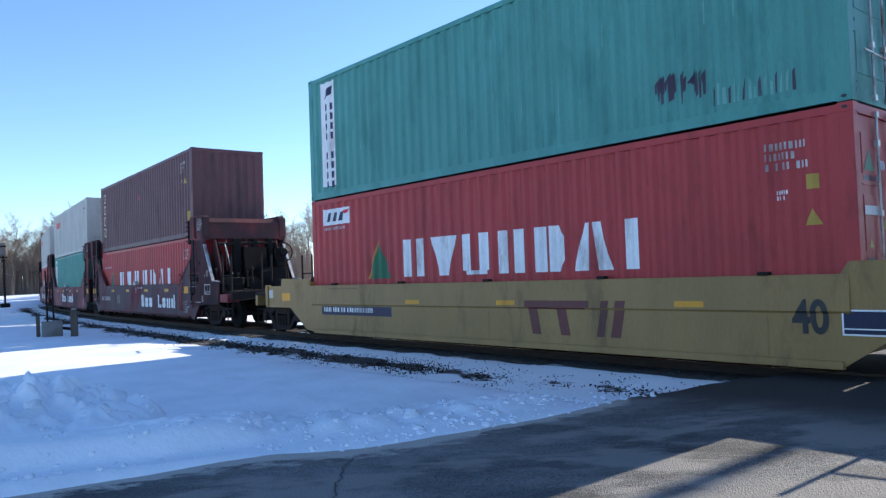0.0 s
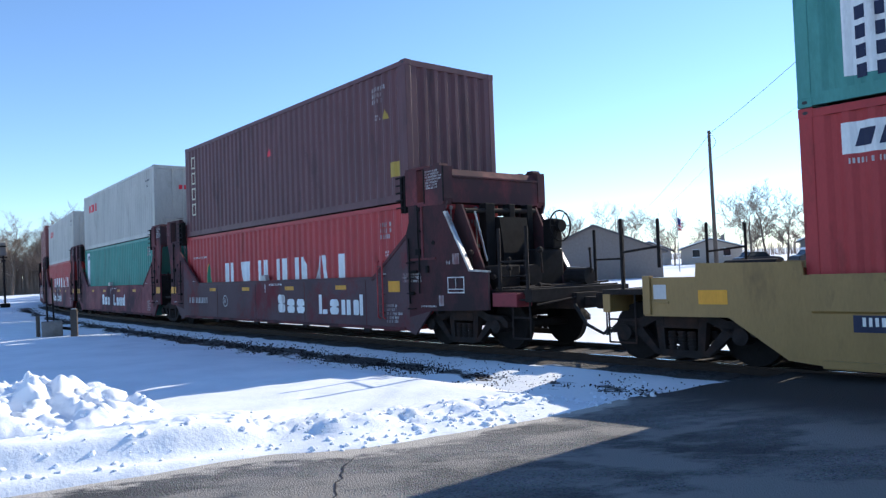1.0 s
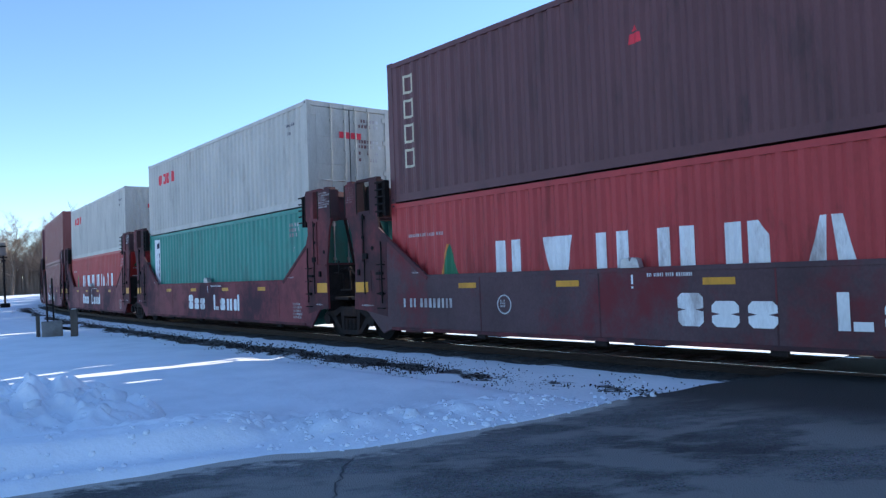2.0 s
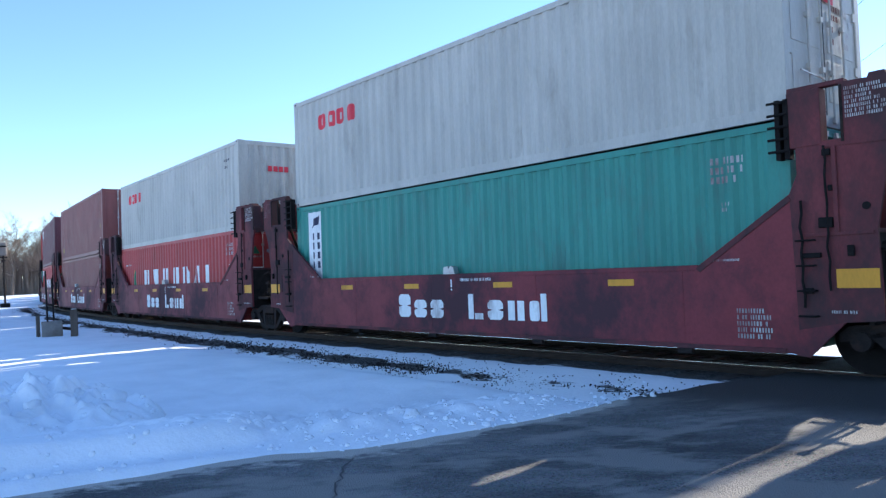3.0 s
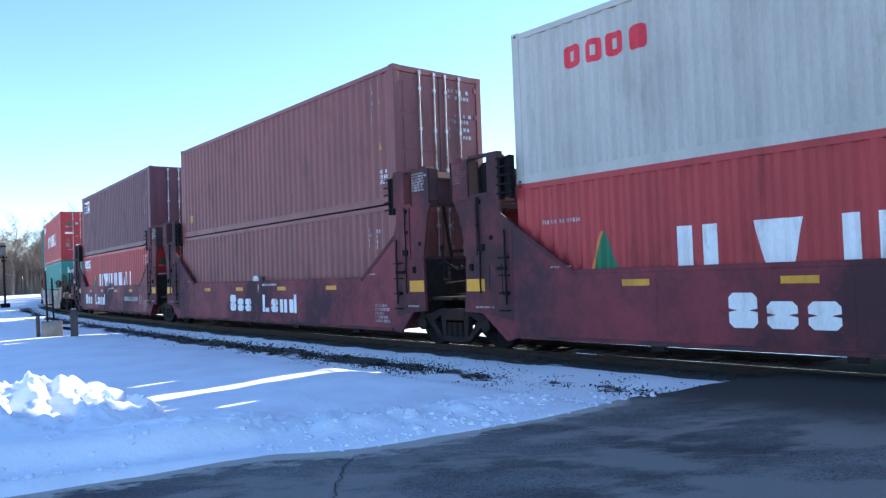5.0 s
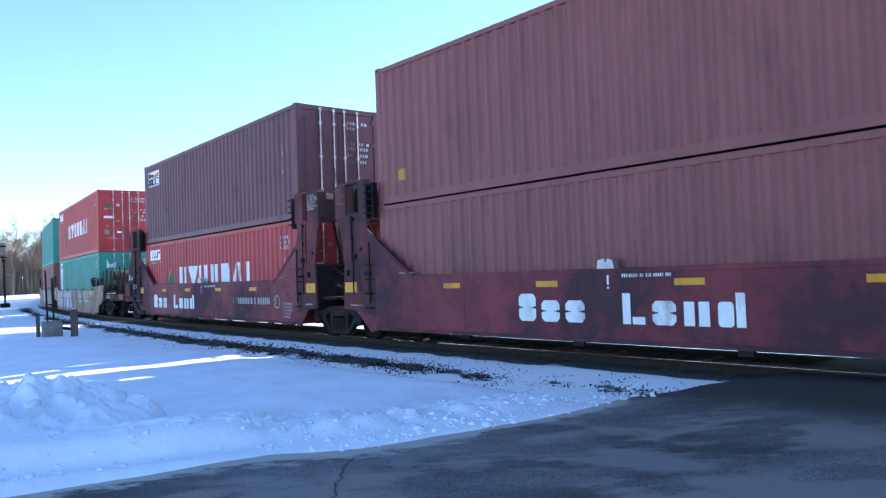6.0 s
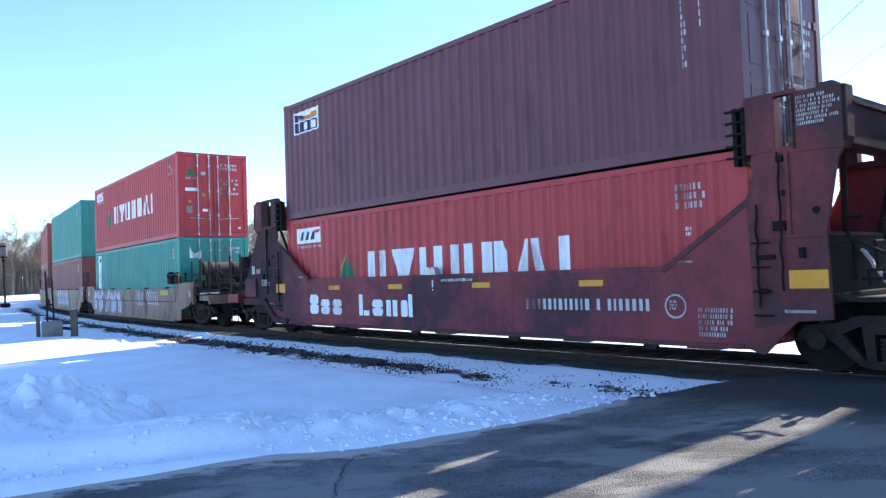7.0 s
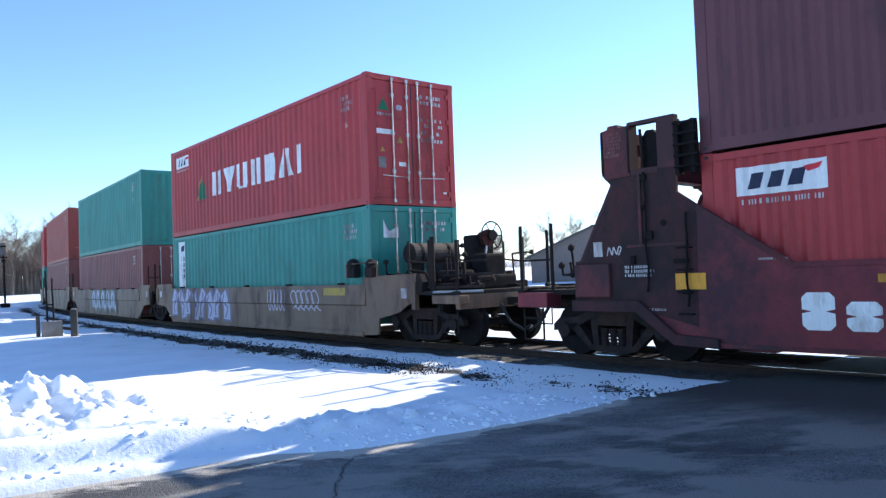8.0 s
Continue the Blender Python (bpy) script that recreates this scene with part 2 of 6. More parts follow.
M["snow"], M["asphalt"], M["ballast"] = snow_material(), asphalt_material(), ballast_material()


# ---- mesh helpers ----
def part(name, bm, mat, parent=None, label="", smooth=False):
    """Links a bmesh as one mesh object under a thing or part."""
    me = bpy.data.meshes.new(name)
    bmesh.ops.recalc_face_normals(bm, faces=bm.faces)
    bm.to_mesh(me)
    bm.free()
    me.materials.append(mat)
    if smooth:
        me.polygons.foreach_set("use_smooth", [True] * len(me.polygons))
    ob = new(name, me)
    if parent:
        ob.parent = parent
    if label:
        ob["label"] = label
    return ob


def raw(name, verts, faces, mat, parent=None, smooth=False):
    me = bpy.data.meshes.new(name)
    me.from_pydata(verts, [], faces)
    me.materials.append(mat)
    if smooth:
        me.polygons.foreach_set("use_smooth", [True] * len(me.polygons))
    ob = new(name, me)
    if parent:
        ob.parent = parent
    return ob


def box(bm, x0, x1, y0, y1, z0, z1, bevel=0.0):
    r = bmesh.ops.create_cube(bm, size=1, matrix=Matrix.LocRotScale(
        ((x0 + x1) / 2, (y0 + y1) / 2, (z0 + z1) / 2), None, (abs(x1 - x0), abs(y1 - y0), abs(z1 - z0))))
    if bevel:
        es = {e for v in r["verts"] for e in v.link_edges}
        bmesh.ops.bevel(bm, geom=list(es), offset=bevel, segments=2, affect="EDGES", profile=0.6)
    return bm


def bar(bm, a, b, r, sides=8, r2=None):
    """A round rod from a to b."""
    a, b = Vector(a), Vector(b)
    q = (b - a).to_track_quat("Z", "Y").to_matrix().to_4x4()
    bmesh.ops.create_cone(bm, cap_ends=True, segments=sides, radius1=r, radius2=r if r2 is None else r2,
                          depth=(b - a).length, matrix=Matrix.Translation((a + b) / 2) @ q)
    return bm


def plate(bm, outline, y0, y1):
    """A flat plate with this outline in x, z, from y0 to y1."""
    f = [bm.verts.new((x, y0, z)) for x, z in outline]
    g = [bm.verts.new((x, y1, z)) for x, z in outline]
    bm.faces.new(f), bm.faces.new(g[::-1])
    for i in range(len(f)):
        j = (i + 1) % len(f)
        bm.faces.new((f[i], f[j], g[j], g[i]))
    return bm


def B():
    return bmesh.new()


def thing(name, label, category, group="", kind=""):
    return tagged(new(name), label, category, group, kind)


# ---- the track's line: s runs along it, growing away from the crossing ----
RAIL_Z = 0.12
CANT = radians(1.15)
SPEED, SLOW = 11.539, -0.0020
DS = 0.5
s_grid = np.arange(-140, 260, DS)


def bend(s):
    t = radians(40.183) - 2.521e-3 * s - 2.017e-5 * s * s + 0.18e-7 * s ** 3
    return t


def heading_table():
    lo, hi = -30.0, 82.0
    h = np.empty(len(s_grid))
    for i, s in enumerate(s_grid):
        c = min(max(s, lo), hi)
        k = (bend(c + 0.5) - bend(c - 0.5))
        if s < lo:
            h[i] = bend(lo) + k * (s - lo)
        elif s > hi:
            h[i] = bend(hi) + k * 18 * (1 - math.exp(-(s - hi) / 18))
        else:
            h[i] = bend(s)
    return h


heading = heading_table()
i_zero = int(np.searchsorted(s_grid, 0))
step_x, step_y = -np.sin(heading) * DS, np.cos(heading) * DS
line_x = np.concatenate([[0], np.cumsum((step_x[1:] + step_x[:-1]) / 2)])
line_y = np.concatenate([[0], np.cumsum((step_y[1:] + step_y[:-1]) / 2)])
line_x, line_y = line_x - line_x[i_zero], line_y - line_y[i_zero] + 15.934


def on_track(s, lat=0.0, z=0.0):
    """A point beside the track: lat metres towards the road side, z over the rail tops."""
    a = float(np.interp(s, s_grid, heading))
    return Vector((float(np.interp(s, s_grid, line_x)) - lat * math.cos(a),
                   float(np.interp(s, s_grid, line_y)) - lat * math.sin(a), RAIL_Z + z))


def rolling_pose(s, reach):
    """The pose of a vehicle whose two pivots stand reach metres before and behind s."""
    a, b = on_track(s - reach), on_track(s + reach)
    d = b - a
    return Matrix.Translation((a + b) / 2) @ Matrix.Rotation(math.atan2(d.y, d.x), 4, "Z") @ Matrix.Rotation(CANT, 4, "X")


def along(u, t):
    return u - SPEED * t - SLOW * t * t


MOVING = []      # (thing, place in the train, pivot reach, pose in the vehicle)
WHEELS = []      # wheelsets that turn in their trucks


def rides(ob, u, reach, rest=None):
    MOVING.append((ob, u, reach, rest or Matrix.Identity(4)))
    return ob


# ---- ground, road and track ----
EDGE = [(-90, -38), (-20, -1.5), (-8, 4.2), (-3.67, 6.08), (-2.65, 6.52), (-2.1, 6.84), (-1.5, 6.95), (-0.87, 7.02), (-0.22, 7.32), (0.61, 7.80), (1.28, 8.18), (2.04, 8.60), (2.84, 8.78), (3.4, 8.98), (3.95, 9.17), (4.6, 9.62), (7, 11.6), (16, 19), (70, 66)]
edge_x, edge_y = [e[0] for e in EDGE], [e[1] for e in EDGE]


def road_depth(x, y):
    """Metres from the snow's edge into the road (below zero: on the snow)."""
    e = float(np.interp(x, edge_x, edge_y))
    return (e - y) * 0.86


def beside(x, y):
    """Place along and beside the track."""
    i = int(np.argmin((line_x - x) ** 2 + (line_y - y) ** 2))
    a = heading[i]
    return s_grid[i], -(x - line_x[i]) * math.cos(a) - (y - line_y[i]) * math.sin(a)


def smooth(a, b, v):
    t = min(max((v - a) / (b - a), 0), 1)
    return t * t * (3 - 2 * t)


def snow_height(x, y):
    far = math.hypot(x, y)
    d = -road_depth(x, y)
    z = 0.05 * noise.noise((x * 0.35, y * 0.35, 1.7)) + 0.018 * noise.noise((x * 1.6, y * 1.6, 4.1))
    z *= 1 if far < 60 else 60 / far
    if far < 60:
        s, lat = beside(x, y)
        # the plough's low ridge of lumps along the road
        ridge = math.exp(-((d - 0.85) / (0.34 if d < 0.85 else 0.62)) ** 2) * smooth(2.5, 5.0, abs(lat))
        lump = 0.5 + 0.5 * noise.noise((x * 1.3, y * 1.3, 9.0)) + 0.6 * abs(noise.noise((x * 4.2, y * 4.2, 2.0)))
        # where the blade pressed it: a smooth steep face towards the road and a crumbled toe before it
        blade = smooth(-1.7, -2.4, x) * smooth(-16, -9, x)
        z += blade * (0.22 * smooth(0.42, 0.66, d) * smooth(2.4, 0.9, d) + 0.05 * math.exp(-((d - 0.14) / 0.11) ** 2) * (0.4 + lump))
        ridge *= 1 - 0.72 * blade
        z += ridge * (0.17 * lump + 0.09 * (0.45 - noise.voronoi((x * 5, y * 5, 6.0))[0][0]) + 0.10 * (0.45 - noise.voronoi((x * 9, y * 9, 2.0))[0][0]))
        z += 0.02 * smooth(0.0, 0.3, d)
        if d < 0.12:
            z -= 0.22 * smooth(0.12, -0.25, d)
        if abs(lat) < 3.7:
            z = z * smooth(2.6, 3.7, abs(lat)) - 0.10 * (1 - smooth(2.9, 3.7, abs(lat)))
        if -60 < s < -7 and d < 0:
            z = min(z, -0.2)
    return z


def stretch(lo, hi, fine, reach):
    a = list(np.arange(lo, hi, fine))
    g, e = fine, hi
    while e < reach:
        a.append(e)
        g *= 1.22
        e += g
    g, e = fine, lo - fine
    while e > -reach:
        a.insert(0, e)
        g *= 1.22
        e -= g
    return a


gx, gy = stretch(-8, 5, 0.075, 3500), stretch(5.2, 12, 0.075, 3500)
verts = [(x, y, snow_height(x, y)) for y in gy for x in gx]
w = len(gx)
faces = [(j * w + i, j * w + i + 1, (j + 1) * w + i + 1, (j + 1) * w + i) for j in range(len(gy) - 1) for i in range(w - 1)]
ground = tagged(raw("ground", verts, faces, M["snow"], smooth=True), "snow-covered ground with plough lumps and footmarks", "snow ground", kind="structure")


def road_z(x, y):
    s, lat = beside(x, y)
    return 0.012 * noise.noise((x * 0.4, y * 0.4, 3.0)) + (RAIL_Z - 0.01) * smooth(4.5, 1.3, abs(lat)) - 0.012 * math.exp(-max(road_depth(x, y), 0) * 3)


verts, faces, cols = [], [], 40
xs = stretch(-7, 8, 0.2, 66)
for x in xs:
    e = float(np.interp(x, edge_x, edge_y))
    for k in range(cols + 1):
        d = 13 * (k / cols) ** 1.5
        wob = 0.10 * noise.noise((x * 1.1, 0, 0)) + 0.05 * noise.noise((x * 4, 0, 3))
        y = e + wob + 0.15 - d
        verts.append((x, y, road_z(x, y)))
for i in range(len(xs) - 1):
    for k in range(cols):
        a = i * (cols + 1) + k
        faces.append((a, a + 1, a + cols + 2, a + cols + 1))
slush = [0.84 * math.exp(-max(road_depth(x, y) + 0.1, 0) * (1.9 if x < 0.3 else 2.8)) * (1.0 if x < 2.2 else 0.5) for x, y, z in verts]
road = tagged(raw("road", verts, faces, M["asphalt"], smooth=True), "worn dark asphalt road with dried salt patches", "road", kind="structure")


at = road.data.attributes.new("slush", "FLOAT", "POINT")
at.data.foreach_set("value", slush)
rail_dark = [smooth(3.6, 2.4, abs(beside(x, y)[1])) for x, y, z in verts]
at = road.data.attributes.new("rail_dark", "FLOAT", "POINT")
at.data.foreach_set("value", rail_dark)


def crack_strip(points, width):
    bm = B()
    prev = None
    for i, (x, y) in enumerate(points):
        wd = width * (0.5 + random.random())
        a, b = bm.verts.new((x - wd, y, road_z(x, y) + 0.004)), bm.verts.new((x + wd, y, road_z(x, y) + 0.004))
        if prev:
            bm.faces.new((*prev, b, a))
        prev = (a, b)
    return part("crack", bm, M["black"], road)


crack_strip([(-0.93 + 0.05 * random.uniform(-1, 1), 6.75 - 0.11 * i) for i in range(14)], 0.007)
crack_strip([(-1.45 + 0.16 * i, 5.95 + 0.03 * random.uniform(-1, 1) - 0.02 * i) for i in range(7)], 0.006)

# the ballast bed: shoulder, tie level and the snow that lies on it
profile = [(-4.2, -0.20), (-3.2, -0.17), (-2.2, -0.15), (-1.35, -0.14), (0, -0.12), (1.35, -0.11), (1.7, -0.10), (2.15, -0.125), (2.5, -0.165), (2.9, -0.20), (3.3, -0.24), (3.8, -0.36)]
lats = []
for (a, za), (b, zb) in zip(profile[:-1], profile[1:]):
    lats += [(a + (b - a) * k / 3, za + (zb - za) * k / 3) for k in range(3)]
lats.append(profile[-1])
bed_s = [s for s in np.arange(-11, 60, 0.25)] + [s for s in np.arange(60, 200, 2.0)]
bed_s = [s for s in np.arange(-120, -11, 2.0)] + bed_s
verts, faces, snow = [], [], []
for s in bed_s:
    for lat, z in lats:
        q = on_track(s, lat, z)
        q.z += 0.03 * noise.noise((q.x * 1.3, q.y * 1.3, 5.0))
        verts.append(q)
        v = 0.72 * math.exp(-((lat - 1.85) / 0.33) ** 2) + 0.45 * smooth(2.2, 3.3, lat) + 0.75 * smooth(0.80, 0.95, -lat) + 0.16 * smooth(1.0, -5.0, s) * smooth(1.4, 1.8, lat)
        v += 0.28 if abs(lat) > 1.25 else 0.12
        snow.append(v)
w = len(lats)
for i in range(len(bed_s) - 1):
    for k in range(w - 1):
        faces.append((i * w + k, i * w + k + 1, (i + 1) * w + k + 1, (i + 1) * w + k))
bed = tagged(raw("ballast", verts, faces, M["ballast"]), "dark crushed-stone track bed with snow in the hollows", "track bed", kind="structure")
at = bed.data.attributes.new("snow", "FLOAT", "POINT")
at.data.foreach_set("value", snow)


# ties under the rails, most of them hidden by stone and snow
tie = None
for k in range(150):
    s = -8.5 + 0.52 * k
    if tie is None:
        tie = part("tie", box(B(), -0.115, 0.115, -1.30, 1.30, -0.30, -0.105, 0.01), M["tie"], bed)
        ob = tie
    else:
        ob = new("tie", tie.data)
        ob.parent = bed
    q = on_track(s)
    h = float(np.interp(s, s_grid, heading))
    ob.matrix_basis = pose(q.x, q.y, q.z, 0, 0, math.degrees(h) + 90)


def rail_line(lat, name):
    sec = [(-0.07, -0.17), (0.07, -0.17), (0.07, -0.155), (0.012, -0.13), (0.012, -0.045), (0.036, -0.035), (0.036, -0.003), (0.03, 0), (-0.03, 0), (-0.036, -0.003), (-0.036, -0.035), (-0.012, -0.045), (-0.012, -0.13), (-0.07, -0.155)]
    ss = list(np.arange(-120, 200, 1.0))
    vs = [on_track(s, lat + a, z + lat * math.sin(CANT)) for s in ss for a, z in sec]
    n = len(sec)
    fs = [(i * n + k, i * n + (k + 1) % n, (i + 1) * n + (k + 1) % n, (i + 1) * n + k) for i in range(len(ss) - 1) for k in range(n)]
    ob = tagged(raw(name, vs, fs, M["rail"]), "rusty steel rail with a polished head", "rail", kind="structure")
    ob.data.materials.append(M["railtop"])
    for p in ob.data.polygons:
        p.material_index = 1 if p.index % n in (6, 7, 8) else 0
    return ob


rail_line(0.755, "rail_near")
rail_line(-0.755, "rail_far")

# loose stones that stick out of the snow on the shoulder
def stone_scatter():
    rng = random.Random(4)
    vs, fs = [], []
    base = [(1, 0, 0), (-1, 0, 0), (0, 1, 0), (0, -1, 0), (0, 0, 1), (0, 0, -1)]
    tri = [(0, 2, 4), (2, 1, 4), (1, 3, 4), (3, 0, 4), (2, 0, 5), (1, 2, 5), (3, 1, 5), (0, 3, 5)]
    for _ in range(13000):
        s = -8.0 + 60 * rng.random() ** 1.6
        lat = rng.gauss(2.5, 0.27) if rng.random() < 0.93 else rng.uniform(1.4, 3.5)
        p = on_track(s, lat, 0)
        if road_depth(p.x, p.y) > -0.25 or lat > 4.2 or lat < 1.3:
            continue
        if noise.noise((p.x * 0.9, p.y * 0.9, 7.0)) + 0.6 * noise.noise((p.x * 3, p.y * 3, 2.0)) < -0.12 - 0.5 * smooth(2.9, 2.5, lat) + 0.4 * smooth(3.0, 3.6, lat):
            continue
        z = float(np.interp(lat, [q[0] for q in profile], [q[1] for q in profile])) + RAIL_Z
        z = max(z, snow_height(p.x, p.y) - 0.004)
        r = rng.uniform(0.009, 0.020) if s < 2 else rng.uniform(0.012, 0.030)
        if (s < -3.5 and rng.random() < 0.6) or (s > 2 and rng.random() < 0.4):
            continue
        rot = Euler((rng.random() * 6, rng.random() * 6, rng.random() * 6)).to_matrix()
        o = len(vs)
        for b in base:
            v = rot @ Vector((b[0] * r * rng.uniform(0.7, 1.3), b[1] * r * rng.uniform(0.6, 1.1), b[2] * r * rng.uniform(0.5, 1.0)))
            vs.append((p.x + v.x, p.y + v.y, z + v.z + 0.2 * r))
        fs += [tuple(o + i for i in t) for t in tri]
    ob = raw("ballast_stones", vs, fs, M["iron"])
    return tagged(ob, "loose dark ballast stones poking out of the snow", "stones", kind="stuff")


stone_scatter()


# ---- the snow heap ----
def snow_pile(name, cx, cy, rx, ry, h, seed, label):
    n = 110
    vs, fs = [], []
    for j in range(n + 1):
        for i in range(n + 1):
            u, v = 2 * i / n - 1, 2 * j / n - 1
            x, y = cx + u * rx, cy + v * ry
            r = math.hypot(u, v)
            body = max(0.0, 1 - r ** 1.7)
            q = (x * 1.5, y * 1.5, seed)
            lump = 0.78 + 0.42 * noise.noise(q) + 0.5 * (0.4 - abs(noise.noise((x * 2.6, y * 2.6, seed + 2)))) + 0.22 * (0.4 - abs(noise.noise((x * 6.5, y * 6.5, seed + 5))))
            cell = noise.voronoi((x * 3.1, y * 3.1, seed))[0]
            chunk = 0.22 * (0.45 - cell[0]) + 0.10 * (0.5 - noise.voronoi((x * 7.5, y * 7.5, seed))[0][0])
            z = snow_height(x, y) - 0.06 + h * (body ** 0.5) * (lump + chunk * 2.3)
            vs.append((x, y, z))
    for j in range(n):
        for i in range(n):
            a = j * (n + 1) + i
            fs.append((a, a + 1, a + n + 2, a + n + 1))
    return tagged(raw(name, vs, fs, M["snow"], smooth=True), label, "snow heap")


snow_pile("snow_mound", -5.75, 8.9, 2.3, 1.5, 0.62, 3.0, "lumpy heap of ploughed snow beside the road")
snow_pile("snow_mound", -3.3, 7.95, 1.9, 0.6, 0.10, 8.0, "low crust of ploughed snow along the road edge")


def snow_clods():
    """Broken lumps that the plough left on the heap and along the road."""
    rn = random.Random(9)
    bm = B()
    bmesh.ops.create_icosphere(bm, subdivisions=2, radius=1)
    base = [v.co.copy() for v in bm.verts]
    tris = [tuple(v.index for v in f.verts) for f in bm.faces]
    bm.free()
    depsgraph = bpy.context.evaluated_depsgraph_get()
    vs, fs = [], []
    for k in range(900):
        sunk = 0.15
        if k < 95:
            a, r = rn.uniform(0, 2 * math.pi), math.sqrt(rn.random())
            x, y, size = -5.75 + 2.0 * r * math.cos(a), 8.9 + 1.3 * r * math.sin(a), rn.uniform(0.05, 0.20) * rn.uniform(0.4, 1)
            sunk = -0.45
        elif k < 260:
            a, r = rn.uniform(0, 2 * math.pi), math.sqrt(rn.random())
            x, y, size = -5.5 + 2.3 * r * math.cos(a), 8.5 + 1.5 * r * math.sin(a), rn.uniform(0.008, 0.03)
        else:
            x = rn.uniform(-5.0, 2.6)
            y = float(np.interp(x, edge_x, edge_y)) + abs(rn.gauss(0.55, 0.4)) + 0.05
            size = rn.uniform(0.012, 0.035) * rn.uniform(0.5, 1.2)
            if rn.random() < (0.25 if x > -1.7 else 0.7):
                continue
            if rn.random() < 0.15:
                size, sunk = size * 2.6, -0.45
        hit, q, *_ = scene.ray_cast(depsgraph, Vector((x, y, 3)), Vector((0, 0, -1)))
        if not hit:
            continue
        ph = rn.uniform(0, 50)
        sq = (rn.uniform(0.8, 1.25), rn.uniform(0.8, 1.2), rn.uniform(0.6, 0.95))
        o = len(vs)
        for c in base:
            f = size * (1 + 0.6 * noise.noise((c.x * 1.4 + ph, c.y * 1.4, c.z * 1.4)) + 0.35 * noise.noise((c.x * 3.3 + ph, c.y * 3.3, c.z * 3.3)))
            vs.append((q.x + c.x * f * sq[0], q.y + c.y * f * sq[1], q.z + c.z * f * sq[2] + sunk * size))
        fs += [tuple(o + t for t in f) for f in tris]
    return tagged(raw("snow_clods", vs, fs, M["snow"], smooth=True), "broken lumps of ploughed snow", "snow lumps", kind="stuff")


snow_clods()


# ---- the train ----
# vehicle space: x along the track away from the crossing, y towards the road, z over the rail tops
WAVE = 0.278


def wave_points(x0, x1):
    """Corrugation between x0 and x1: (x, depth) at every fold."""
    pts, n = [(x0, 0.0)], int((x1 - x0) / WAVE)
    start = x0 + ((x1 - x0) - n * WAVE) / 2
    for i in range(n):
        b = start + i * WAVE
        pts += [(b + 0.036, 0.0), (b + 0.104, 1.0), (b + 0.174, 1.0), (b + 0.242, 0.0)]
    return pts + [(x1, 0.0)]


SIDE_WAVE = wave_points(-5.96, 5.96)
END_WAVE = wave_points(-1.08, 1.08)
WAVE_DEEP = 0.037


def corrugated(pts, z0, z1, place, mat, parent, name):
    """A corrugated wall; place(x, depth, z) gives the point."""
    vs = [place(x, d, z) for x, d in pts for z in (z0, z1)]
    n = len(vs)
    vs += [place(x, 2.0, z) for x in (pts[0][0], pts[-1][0]) for z in (z0, z1)]
    fs = [(2 * i, 2 * i + 2, 2 * i + 3, 2 * i + 1) for i in range(len(pts) - 1)]
    fs.append((n, n + 2, n + 3, n + 1))
    return raw(name, vs, fs, mat, parent)


def clip(poly, x, keep_right):
    """The part of a convex outline on one side of x."""
    out = []
    for (a, za), (b, zb) in zip(poly, poly[1:] + poly[:1]):
        ina, inb = (a >= x) == keep_right or a == x, (b >= x) == keep_right or b == x
        if ina:
            out.append((a, za))
        if ina != inb and a != b:
            k = (x - a) / (b - a)
            out.append((x, za + (zb - za) * k))
    return out


def marking(polys, mat, parent, name="marking", flat=None, label="", joined=False):
    """Painted shapes that follow the corrugation of a container's road side, or lie flat at y = flat."""
    if len(polys) > 1 and name != "small_print" and not joined:
        return [marking([q], mat, parent, name, flat, label) for q in polys]
    vs, fs = [], []
    for poly in polys:
        if flat is not None:
            o = len(vs)
            vs += [(x, (flat(z) if callable(flat) else flat) + 0.004, z) for x, z in poly]
            fs.append(tuple(range(o, o + len(poly))))
            continue
        lo, hi = min(q[0] for q in poly), max(q[0] for q in poly)
        cuts = [q for q in SIDE_WAVE if lo < q[0] < hi]
        bounds = [lo] + [q[0] for q in cuts] + [hi]
        xs, ds = [q[0] for q in SIDE_WAVE], [q[1] * WAVE_DEEP for q in SIDE_WAVE]
        for a, b in zip(bounds[:-1], bounds[1:]):
            piece = clip(clip(poly, a, True), b, False)
            if len(piece) < 3:
                continue
            o = len(vs)
            vs += [(x, 1.205 - float(np.interp(x, xs, ds)) + 0.004, z) for x, z in piece]
            fs.append(tuple(range(o, o + len(piece))))
    ob = raw(name, vs, fs, mat, parent)
    if label:
        ob["label"] = label
    if name == "small_print" or name.startswith("spray"):
        ob["kind"] = "stuff"
    return ob


def lift(obs, by=0.004):
    """Lays shapes over the panel that they are printed on."""
    for o in (obs if isinstance(obs, list) else [obs]):
        for v in o.data.vertices:
            v.co.y += by


def rect(x0, x1, z0, z1):
    return [(x0, z0), (x1, z0), (x1, z1), (x0, z1)]


def rounded(x0, x1, z0, z1, r, n=3):
    """A rectangle's outline with rounded corners, from its low left corner on."""
    out = []
    for cx, cz, a0 in ((x0 + r, z0 + r, 180), (x1 - r, z0 + r, 270), (x1 - r, z1 - r, 0), (x0 + r, z1 - r, 90)):
        out += [(cx + r * math.cos(radians(a0 + 90 * k / n)), cz + r * math.sin(radians(a0 + 90 * k / n))) for k in range(n + 1)]
    return out


